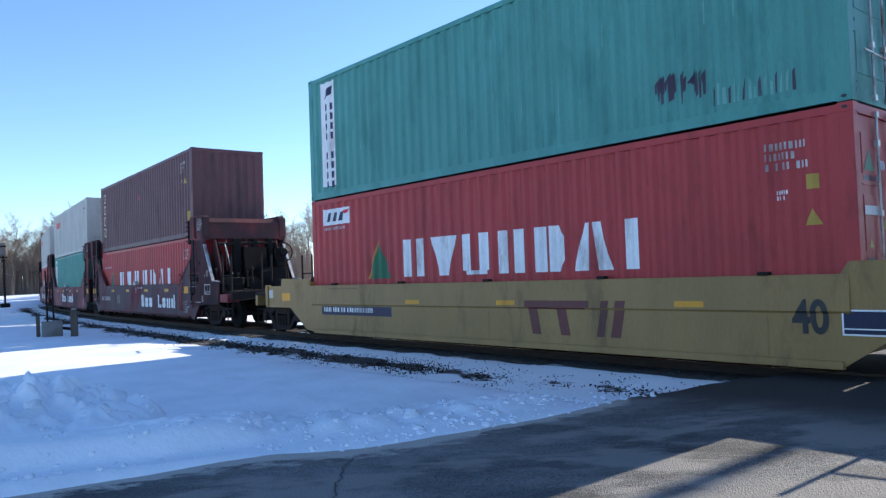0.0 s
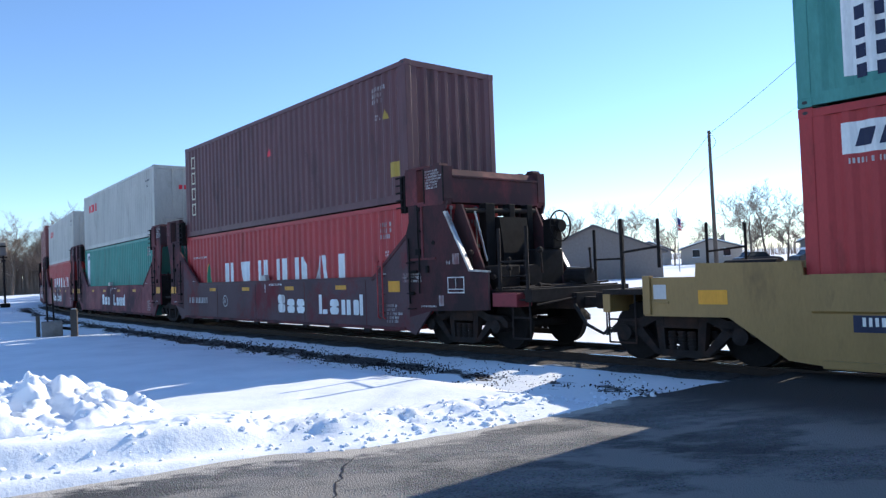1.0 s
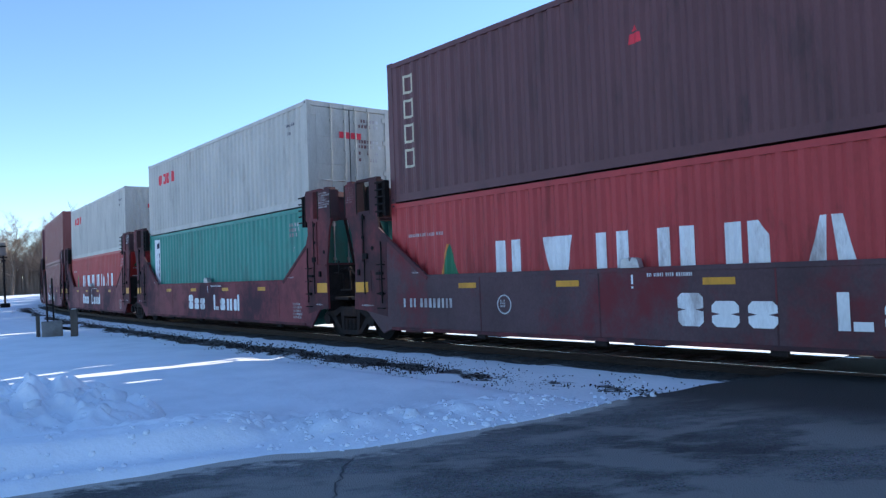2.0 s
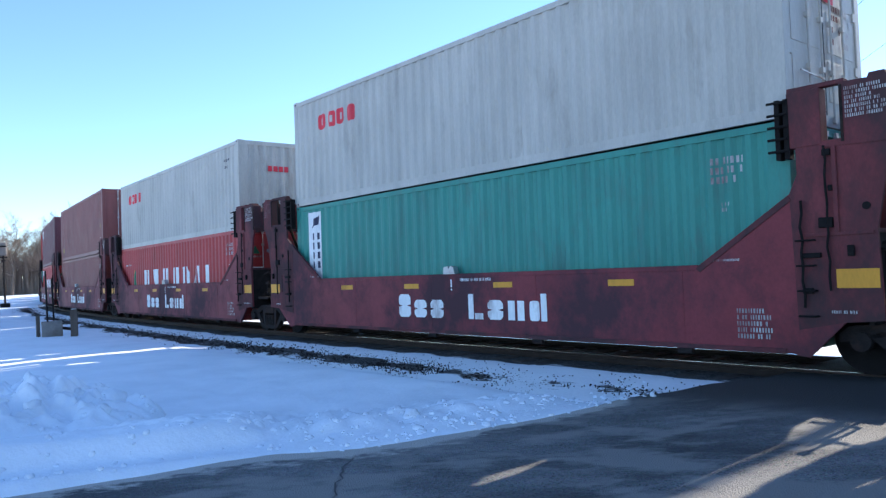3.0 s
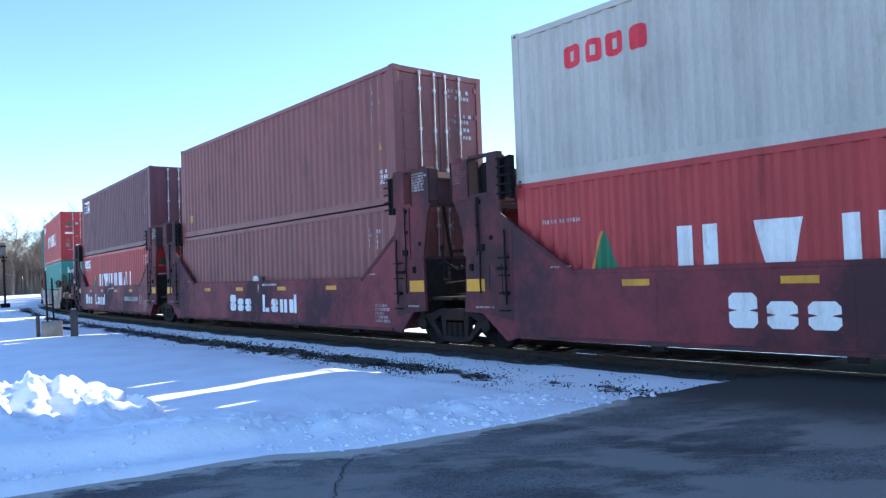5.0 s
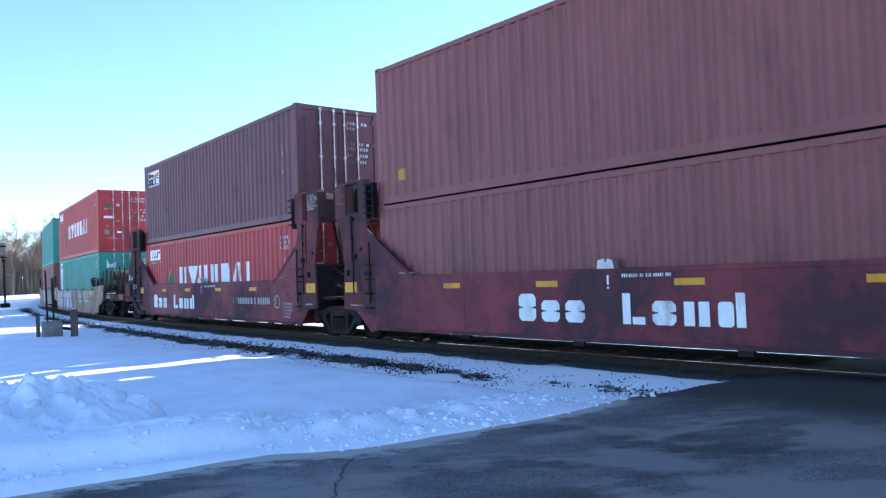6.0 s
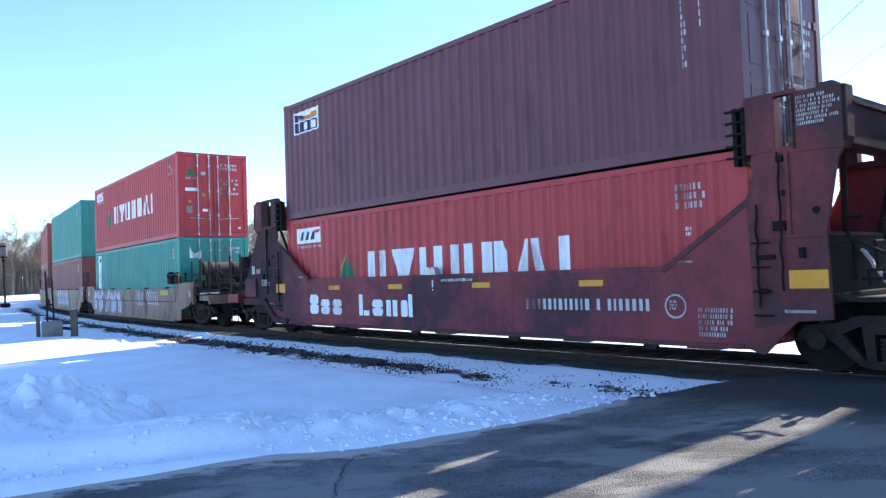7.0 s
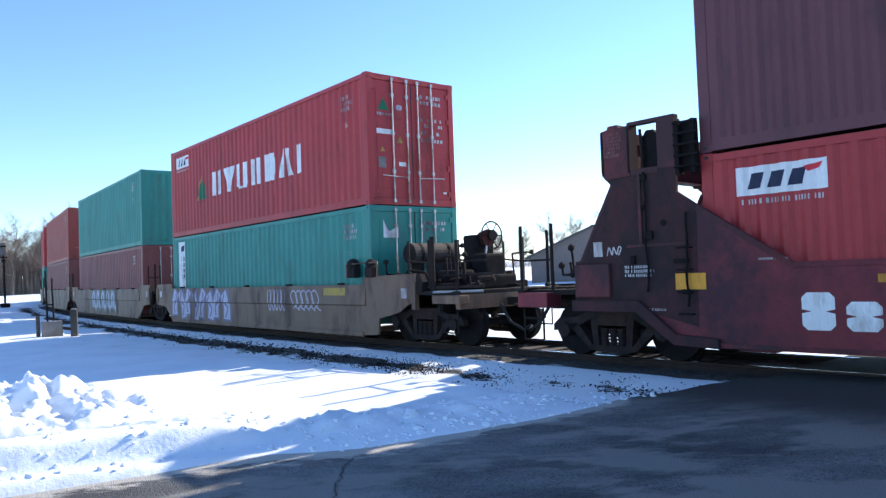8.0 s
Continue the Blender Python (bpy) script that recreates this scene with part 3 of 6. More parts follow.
def brush(points, w, taper=1.0):
    """A brush stroke of width w along a smooth line through these points, as quads."""
    line = []
    for i in range(len(points) - 1):
        p0, p1, p2, p3 = (Vector(points[min(max(i + k, 0), len(points) - 1)]) for k in (-1, 0, 1, 2))
        for q in range(5):
            t = q / 5
            line.append(0.5 * (2 * p1 + (p2 - p0) * t + (2 * p0 - 5 * p1 + 4 * p2 - p3) * t * t + (3 * p1 - p0 - 3 * p2 + p3) * t ** 3))
    line.append(Vector(points[-1]))
    rim = []
    for i, q in enumerate(line):
        d = (line[min(i + 1, len(line) - 1)] - line[max(i - 1, 0)]).normalized()
        h = w / 2 * (1 - (1 - taper) * i / len(line))
        rim.append(((q.x - d.y * h, q.y + d.x * h), (q.x + d.y * h, q.y - d.x * h)))
    return [[a, b, d, c] for (a, b), (c, d) in zip(rim[:-1], rim[1:])]


def glyph_bars(rng, x0, x1, z0, z1, rows, mat, parent, flat=None, name="small_print"):
    """Rows of unreadable print as short bars; x0 is where a row starts for the reader."""
    out = []
    h = (z1 - z0) / rows
    way = 1 if x1 > x0 else -1
    for r in range(rows):
        x = x0
        end = x0 + (x1 - x0) * rng.uniform(0.6, 1.0)
        while (end - x) * way > 0.02:
            wd = h * rng.uniform(0.14, 0.34)
            out.append(rect(*sorted((x, x + way * wd)), z1 - r * h - 0.72 * h, z1 - r * h))
            x += way * (wd + h * (0.22 if rng.random() < 0.8 else 0.6))
    return marking(out, mat, parent, name, flat)


rng = random.Random(11)


def container(label, mat, height, ends=("doors", "wave"), post=None):
    """A 40-foot box: its origin is at the middle of its floor. ends: near end (low x), far end."""
    c = thing("shipping_container", label, "shipping container", "containers on the train")
    L, W, H = 6.096, 1.219, height
    mt = M[mat]
    for sy, nm in ((1, "side_wall"), (-1, "side_wall")):
        corrugated(SIDE_WAVE, 0.15, H - 0.10, lambda x, d, z, sy=sy: (x, sy * (1.205 - WAVE_DEEP * d if d <= 1.001 else 1.205 - 0.05), z), mt, c, nm)
        part("bottom_rail", box(B(), -5.94, 5.94, sy * 1.15, sy * 1.214, 0.015, 0.165), mt, c)
        part("top_rail", box(B(), -5.94, 5.94, sy * 1.15, sy * 1.214, H - 0.115, H - 0.02), mt, c)
    # roof with shallow cross ribs
    pts = wave_points(-5.9, 5.9)
    vs = [(x, y, H - 0.03 - 0.018 * d) for x, d in pts for y in (-1.16, 1.16)]
    raw("roof", vs, [(2 * i, 2 * i + 2, 2 * i + 3, 2 * i + 1) for i in range(len(pts) - 1)], mt, c)
    part("floor", box(B(), -5.95, 5.95, -1.15, 1.15, 0.10, 0.15), M["wood"], c)
    for sx in (-1, 1):
        for sy in (-1, 1):
            part("corner_post", box(B(), sx * 5.93, sx * (L - 0.004), sy * 1.07, sy * 1.216, 0.11, H - 0.11, 0.012), mt, c)
            for z in (0, H - 0.118):
                bm = box(B(), sx * (L - 0.178), sx * L, sy * 1.057, sy * W, z, z + 0.118, 0.01)
                part("corner_casting", bm, mt, c)
                bm = B()
                plate(bm, [(sx * (L - 0.089) + 0.035 * math.cos(a), z + 0.059 + 0.022 * math.sin(a)) for a in np.linspace(0, 2 * math.pi, 9)[:-1]], sy * W, sy * (W + 0.002))
                part("casting_hole", bm, M["black"], c)
        what = ends[0] if sx < 0 else ends[1]
        part("end_sill", box(B(), sx * 5.95, sx * (L - 0.006), -1.06, 1.06, 0.01, 0.16), mt, c)
        part("end_header", box(B(), sx * 5.95, sx * (L - 0.006), -1.06, 1.06, H - 0.13, H - 0.01), mt, c)
        if what == "wave":
            corrugated(END_WAVE, 0.15, H - 0.12, lambda y, d, z, sx=sx: (sx * (L - 0.012 - 0.045 * d if d <= 1.001 else L - 0.07), y, z), mt, c, "end_wall")
            continue
        for sy in (-1, 1):
            bm = B()
            x = sx * (L - 0.03)
            y0, y1 = sorted((sy * 0.008, sy * 1.065))
            box(bm, x - sx * 0.03, x, y0, y1, 0.165, H - 0.135, 0.008)
            d = part("door", bm, mt, c)
            for k in range(3):     # pressed panels
                za = 0.30 + k * (H - 0.55) / 3
                part("door_panel", box(B(), x - sx * 0.004, x + sx * 0.008, y0 + 0.1, y1 - 0.1, za + 0.06, za + (H - 0.55) / 3 - 0.06, 0.006), mt, d)
            for yy in (0.155, 0.55):
                bm = bar(B(), (sx * (L + 0.012), sy * yy, 0.08), (sx * (L + 0.012), sy * yy, H - 0.06), 0.017)
                for z in (0.10, 0.75, H * 0.55, H - 0.45, H - 0.1):
                    box(bm, sx * (L - 0.02), sx * (L + 0.032), sy * yy - 0.035, sy * yy + 0.035, z - 0.035, z + 0.035)
                part("lock_rod", bm, M["steel"] if mat != "grey" else mt, d)
            bm = bar(B(), (sx * (L + 0.03), sy * 0.155, 0.62), (sx * (L + 0.03), sy * 0.86, 0.65), 0.012, 6)
            part("door_handle", bm, M["steel"], d)
            for z in (0.3, 0.9, H - 0.9, H - 0.3):
                part("hinge", box(B(), x - sx * 0.01, x + sx * 0.025, sy * 1.0, sy * 1.085, z - 0.06, z + 0.06), mt, d)
        part("door_gasket", box(B(), sx * (L - 0.045), sx * (L - 0.022), -0.010, 0.010, 0.17, H - 0.14), M["black"], c)
        # unreadable data print on the doors
        vs, fs = [], []
        for z in (H - 0.42, H - 0.56, H - 0.95, H - 1.08, H - 1.25, H - 1.42):
            y = -0.25
            while y > -0.85:
                wd = rng.uniform(0.035, 0.08)
                if rng.random() < 0.75:
                    o = len(vs)
                    vs += [(sx * (L + 0.002 - 0.018), y, z), (sx * (L - 0.016), y - wd, z), (sx * (L - 0.016), y - wd, z + 0.08), (sx * (L - 0.016), y, z + 0.08)]
                    fs.append((o, o + 1, o + 2, o + 3))
                y -= wd + 0.03
        tagged(raw("door_print", vs, fs, M["dullwhite"], c), kind="stuff")
    return c


def end_marks(c, shapes, mat, name):
    """Shapes of (y, z) painted on the doors of a container's near end."""
    for q in shapes:
        raw(name, [(-6.0795, y, z) for y, z in q], [tuple(range(len(q)))], M[mat], c)


def door_signs(c, H):
    """The stickers and stencils on a red container's doors."""
    k = H / 2.896
    end_marks(c, [[(0.93, 2.10 * k), (0.63, 2.10 * k), (0.77, 2.37 * k)]], "tree", "triangle_mark")
    end_marks(c, [rect(0.95 - 0.075 * i - 0.05, 0.95 - 0.075 * i, 1.98 * k, 2.04 * k) for i in range(6)], "dullwhite", "print_bar")
    end_marks(c, [rect(0.56, 0.97, 1.57 * k, 1.68 * k), rect(0.20, 0.39, 0.88 * k, 0.97 * k), rect(-0.95, -0.85, 0.30, 0.35)], "white", "sticker")
    end_marks(c, [rect(0.74, 0.94, 0.82 * k, 1.06 * k)], "concrete", "sticker")
    end_marks(c, [[(0.43, 1.40 * k), (0.27, 1.40 * k), (0.35, 1.56 * k)], [(0.88, 1.18 * k), (0.76, 1.18 * k), (0.82, 1.29 * k)]], "signyellow", "warning_sign")
    end_marks(c, [rounded(0.27, 0.43, 2.13 * k, 2.25 * k, 0.05)], "pale", "sticker")


def word_blocks(c, spec, x_left, pitch, z0, z1, mat, name="word_shape", flat=None):
    """A brand word as plain shapes, one slot a character, read from high x to low x."""
    out = []
    for i, kind in enumerate(spec):
        a = x_left - i * pitch
        wd = pitch * 0.76
        h = z1 - z0
        if kind in "=-":       # a waisted slab, tall or low
            top = h if kind == "=" else 0.76 * h
            m, g, r = z0 + top / 2, 0.055 * h, 0.16 * wd
            out.append([[(a - wd + r, z0), (a - r, z0), (a, z0 + r), (a, m - g), (a - 0.30 * wd, m), (a, m + g), (a, z0 + top - r), (a - r, z0 + top),
                         (a - wd + r, z0 + top), (a - wd, z0 + top - r), (a - wd, m + g), (a - 0.70 * wd, m), (a - wd, m - g), (a - wd, z0 + r)]])
        elif kind == "n":      # two low uprights
            out.append([rect(a - 0.42 * wd, a, z0, z0 + 0.74 * h), rect(a - wd, a - 0.58 * wd, z0, z0 + 0.74 * h)])
        elif kind == "b":      # a low slab and a tall upright
            out.append([rounded(a - 0.58 * wd, a, z0, z0 + 0.74 * h, 0.15 * wd), rect(a - wd, a - 0.66 * wd, z0, z1)])
        elif kind == "B":      # a full slab
            out.append([rounded(a - wd, a, z0, z1, 0.24 * wd)])
        elif kind == "L":
            out.append([rect(a - 0.36 * wd, a, z0, z1), rect(a - wd, a - 0.44 * wd, z0, z0 + 0.24 * h)])
    return [marking(q, M[mat], c, name, flat, joined=True) for q in out]


SLOTS = ((2.59, 1.90), (1.67, 0.95), (0.77, 0.08), (-0.15, -0.81), (-1.02, -1.69), (-1.87, -2.61), (-2.85, -3.09))


def red_livery(c, H, z0, z1, wide=False, panel=True, word=True):
    """White word shapes, a green triangle and a small white panel on a red box."""
    k, off = (1.19, 0.14) if wide else (1.0, 0.0)
    for kind, (l, r) in zip("2VU2BA1", SLOTS):
        m, half = (l + r) / 2 * k + off, (l - r) / 2 * (0.88 if wide and kind != "1" else 1)
        l, r, h, wd = m + half, m - half, z1 - z0, 2 * half
        if kind == "2":
            out = [rect(l - 0.36 * wd, l, z0, z1), rect(r, r + 0.36 * wd, z0, z1)]
        elif kind == "V":
            out = [[(m - 0.2 * wd, z0), (m + 0.2 * wd, z0), (l, z1), (r, z1)]]
        elif kind == "U":
            out = [rect(l - 0.33 * wd, l, z0 + 0.1 * h, z1), rect(r, r + 0.33 * wd, z0 + 0.1 * h, z1), rect(r + 0.1 * wd, l - 0.1 * wd, z0, z0 + 0.1 * h)]
        elif kind == "B":
            out = [rect(l - 0.40 * wd, l, z0, z1), [(r + 0.48 * wd, z0), (r + 0.48 * wd, z1), (r + 0.2 * wd, z1), (r, z1 - 0.25 * h), (r, z0 + 0.25 * h), (r + 0.2 * wd, z0)]]
        elif kind == "A":
            out = [[(r, z0), (r + 0.38 * wd, z0), (m - 0.02 * wd, z1), (m - 0.2 * wd, z1)], [(l - 0.38 * wd, z0), (l, z0), (m + 0.2 * wd, z1), (m + 0.06 * wd, z1)]]
        else:
            out = [rect(r, l, z0, z1)]
        marking(out, M["white"], c, "word_shape", joined=True)
    t0, t1 = (4.72, 4.0) if wide else (3.85, 3.0)
    marking([[(t0 - 0.08, z0 - 0.02), (t1, z0 - 0.02), ((t0 + t1) / 2, z1 + 0.03)]], M["tree"], c, "triangle_mark")
    marking([[(t0, z0 - 0.02), (t0 - 0.07, z0 - 0.02), ((t0 + t1) / 2 + 0.01, z1 + 0.02), ((t0 + t1) / 2 + 0.05, z1 + 0.02)]], M["leaf"], c, "triangle_edge")
    if panel:
        marking([rect(4.48, 5.62, H - 0.62, H - 0.25)], M["white"], c, "logo_panel")
        logo = [[(5.48 - 0.26 * i, H - 0.54), (5.30 - 0.26 * i, H - 0.54), (5.24 - 0.26 * i, H - 0.34), (5.42 - 0.26 * i, H - 0.34)] for i in range(3)]
        lift(marking(logo, M["navy"], c, "logo_shape"))
        lift(marking([[(4.70, H - 0.40), (4.58, H - 0.36), (4.54, H - 0.29), (4.76, H - 0.33)]], M["logored"], c, "logo_accent"))
    glyph_bars(rng, 5.55, 4.5, H - 0.76, H - 0.67, 1, M["dullwhite"], c)
    number_marks(c, H)
    door_signs(c, H)


def number_marks(c, H, at_x=-5.02, mat="white", rows=3):
    glyph_bars(rng, at_x, at_x - 0.55, H - 0.74, H - 0.36, rows, M["dullwhite"], c)
    glyph_bars(rng, at_x - 0.12, at_x - 0.32, H - 1.10, H - 0.96, 2, M[mat], c)


def upright_marks(c, x, z0, z1, mat):
    """A number painted top to bottom, as bars."""
    n = int((z1 - z0) / 0.11)
    glyph_bars(rng, x, x - 0.085, z0, z1, n, M[mat], c)


def teal_livery(c, H, panel=True):
    if panel:
        marking([rect(4.98, 5.55, 0.28, H - 0.18)], M["white"], c, "upright_panel")
        n = 9
        step = (H - 0.85) / n
        blocks = []
        for i in range(n):
            if i != 4:
                z = H - 0.68 - i * step
                blocks += [rect(5.10, 5.20, z - 0.70 * step, z), rect(5.30, 5.42, z - 0.70 * step, z)]
        blocks.append([(5.45, H - 0.55), (5.15, H - 0.48), (5.08, H - 0.26), (5.30, H - 0.34)])
        lift(marking(blocks, M["navy"], c, "block_mark"))
    number_marks(c, H, mat="dullwhite")


def triangle_sign(c, x, z, mat="signyellow", s=0.12):
    marking([[(x + s, z), (x - s, z), (x, z + 2 * s)]], M[mat], c, "warning_sign")


# -- rail trucks --
def rail_truck(label):
    t = thing("rail_truck", label, "rail truck", "trucks under the train")
    for sy in (-1, 1):
        y0, y1 = sy * 1.02, sy * 1.14
        bm = B()
        plate(bm, [(-1.14, 0.50), (-1.02, 0.60), (-0.70, 0.62), (-0.42, 0.72), (0.42, 0.72), (0.70, 0.62), (1.02, 0.60), (1.14, 0.50), (1.14, 0.40), (0.66, 0.48), (0.40, 0.60), (-0.40, 0.60), (-0.66, 0.48), (-1.14, 0.40)], y0, y1)
        fr = part("side_frame", bm, M["iron"], t)
        part("spring_seat", plate(B(), [(-0.31, 0.10), (0.31, 0.10), (0.38, 0.20), (-0.38, 0.20)], y0, y1), M["iron"], fr)
        for sx in (-1, 1):
            part("strut", plate(B(), [(sx * 0.29, 0.11), (sx * 0.42, 0.13), (sx * 0.84, 0.50), (sx * 0.66, 0.54)], y0, y1), M["iron"], fr)
            part("column", plate(B(), [(sx * 0.25, 0.19), (sx * 0.35, 0.19), (sx * 0.40, 0.62), (sx * 0.27, 0.62)], y0, y1), M["iron"], fr)
            part("axle_box", bar(B(), (sx * 0.89, sy * 0.98, 0.42), (sx * 0.89, sy * 1.20, 0.42), 0.115, 14), M["iron"], fr)
        for i in range(3):
            x = -0.15 + 0.15 * i
            bm = bar(B(), (x, sy * 1.10, 0.2), (x, sy * 1.10, 0.46), 0.05, 8)
            for k in range(5):
                bmesh.ops.create_cone(bm, cap_ends=True, segments=10, radius1=0.068, radius2=0.068, depth=0.028, matrix=Matrix.Translation((x, sy * 1.10, 0.24 + 0.05 * k)))
            part("spring", bm, M["iron"], fr)
    part("bolster", box(B(), -0.28, 0.28, -1.15, 1.15, 0.50, 0.68, 0.03), M["iron"], t)
    for sx in (-1, 1):
        bm = B()
        for sy in (-1, 1):
            # tread, flange and dished web
            for y, r0, r1, d in ((0.755, 0.42, 0.425, 0.13), (0.68, 0.445, 0.445, 0.03), (0.80, 0.36, 0.30, 0.06)):
                bmesh.ops.create_cone(bm, cap_ends=True, segments=28, radius1=r0, radius2=r1, depth=d, matrix=Matrix.Translation((0, sy * y, 0)) @ Matrix.Rotation(radians(90), 4, "X"))
            for k in range(3):
                a = 2 * math.pi * k / 3
                bar(bm, (0.2 * math.cos(a), sy * 0.80, 0.2 * math.sin(a)), (0.2 * math.cos(a), sy * 0.845, 0.2 * math.sin(a)), 0.03, 8)
        bar(bm, (0, -1.12, 0), (0, 1.12, 0), 0.08, 12)
        ws = part("wheelset", bm, M["black_iron"], t)
        ws.location = (sx * 0.89, 0, 0.42)
        WHEELS.append((ws, sx * 0.89))
        bm = box(B(), sx * 0.40 - 0.04, sx * 0.40 + 0.04, -0.95, 0.95, 0.34, 0.46, 0.01)
        for sy in (-1, 1):
            box(bm, sx * 0.44, sx * 0.47, sy * 0.70, sy * 0.82, 0.28, 0.56)
        part("brake_beam", bm, M["iron"], t)
    return t


def mirror(outline, sx):
    return [(sx * x, z) for x, z in outline]


def brake_wheel(parent, x, y, z, mat):
    bm = B()
    r = 0.30
    for k in range(20):
        a, b = 2 * math.pi * k / 20, 2 * math.pi * (k + 1) / 20
        bar(bm, (x, y + r * math.cos(a), z + r * math.sin(a)), (x, y + r * math.cos(b), z + r * math.sin(b)), 0.018, 6)
    for k in range(6):
        a = 2 * math.pi * k / 6
        bar(bm, (x + 0.03, y, z), (x, y + r * math.cos(a), z + r * math.sin(a)), 0.012, 5)
    bar(bm, (x - 0.05, y, z), (x + 0.05, y, z), 0.12, 14)
    return part("brake_wheel", bm, mat, parent)


def ladder(parent, x, y, z0, z1, mat, width=0.4, n=6, name="ladder"):
    first = None
    for k in range(n):
        z = z0 + (z1 - z0) * k / (n - 1)
        if first:
            ob = new("rung", first.data)
            ob.parent, ob.location = parent, (0, 0, z - z0)
            continue
        bm = B()
        bar(bm, (x - width / 2, y + 0.07, z), (x + width / 2, y + 0.07, z), 0.012, 6)
        for e in (-1, 1):
            bar(bm, (x + e * width / 2, y, z), (x + e * width / 2, y + 0.07, z), 0.012, 5)
        first = part("rung", bm, mat, parent)
    return first


def hose(name, pts, r, mat, parent):
    """A pipe or hose bent through these points."""
    cu = bpy.data.curves.new(name, "CURVE")
    cu.dimensions, cu.bevel_depth, cu.bevel_resolution = "3D", r, 2
    sp = cu.splines.new("POLY")
    sp.points.add(len(pts) - 1)
    for q, v in zip(sp.points, pts):
        q.co = (*v, 1)
    cu.materials.append(mat)
    ob = new(name, cu)
    ob.parent = parent
    return ob


def coupler(parent, sx, x0, x1, mat):
    bm = box(B(), *sorted((sx * x0, sx * (x1 - 0.25))), -0.09, 0.09, 0.74, 0.90, 0.02)
    box(bm, *sorted((sx * (x1 - 0.3), sx * x1)), -0.17, 0.17, 0.70, 0.98, 0.04)
    part("coupler", bm, mat, parent)
    pts = [Vector((sx * (x0 + 0.1), 0.35, 0.78)), Vector((sx * (x0 + 0.35), 0.36, 0.45)), Vector((sx * (x0 + 0.65), 0.30, 0.30)), Vector((sx * x1, 0.2, 0.38))]
    hose("brake_hose", pts, 0.03, M["rubber"], parent)


def clutter(parent, sx, x0, x1, y0, y1, z0, z1, n, seed):
    """Brake pipes, rods and small valves about a car's end."""
    rn = random.Random(seed)
    for k in range(n):
        p = Vector((sx * rn.uniform(x0, x1), rn.uniform(y0, y1), rn.uniform(z0, z0 + 0.3)))
        bm = B()
        for _ in range(rn.randint(2, 4)):
            step = rn.choice((Vector((sx * rn.uniform(0.15, 0.5), 0, 0)), Vector((0, rn.uniform(-0.5, 0.5), 0.02)), Vector((0.02, 0, rn.uniform(0.15, 0.5)))))
            q = p + step
            q.x = sx * min(max(sx * q.x, x0), x1)
            q.y, q.z = min(max(q.y, y0), y1), min(max(q.z, z0), z1)
            if (q - p).length > 0.05:
                bar(bm, p, q, 0.02, 7)
                p = q
        bmesh.ops.create_icosphere(bm, subdivisions=1, radius=rn.uniform(0.03, 0.07), matrix=Matrix.Translation(p))
        part("pipe_run", bm, M["iron"], parent)


# outlines of the side's end, from the bottom round to the slope: nearer end of a unit, farther end
JOINT_OUT = {-1: [(6.08, 0.282), (6.26, 0.22), (6.69, 0.65), (7.11, 0.68), (7.08, 1.70), (7.24, 2.55), (7.36, 2.74), (6.22, 2.76), (6.22, 2.42), (6.12, 2.20), (4.85, 1.36)],
             1: [(6.08, 0.282), (6.32, 0.20), (6.89, 0.66), (7.34, 0.69), (7.27, 1.64), (7.40, 2.37), (7.58, 2.74), (6.40, 2.76), (6.40, 2.40), (6.12, 2.20), (4.85, 1.36)]}
END_OUT = {-1: [(6.08, 0.282), (6.32, 0.20), (6.83, 0.68), (8.46, 0.72), (8.46, 1.38), (7.98, 1.41), (7.32, 2.53), (7.40, 2.74), (6.22, 2.76), (6.22, 2.42), (6.12, 2.20), (4.85, 1.36)],
           1: [(6.08, 0.282), (6.45, 0.30), (7.06, 0.77), (8.21, 0.77), (8.17, 1.46), (8.07, 1.47), (7.45, 2.58), (7.61, 2.74), (6.40, 2.76), (6.40, 2.40), (6.12, 2.20), (4.85, 1.36)]}


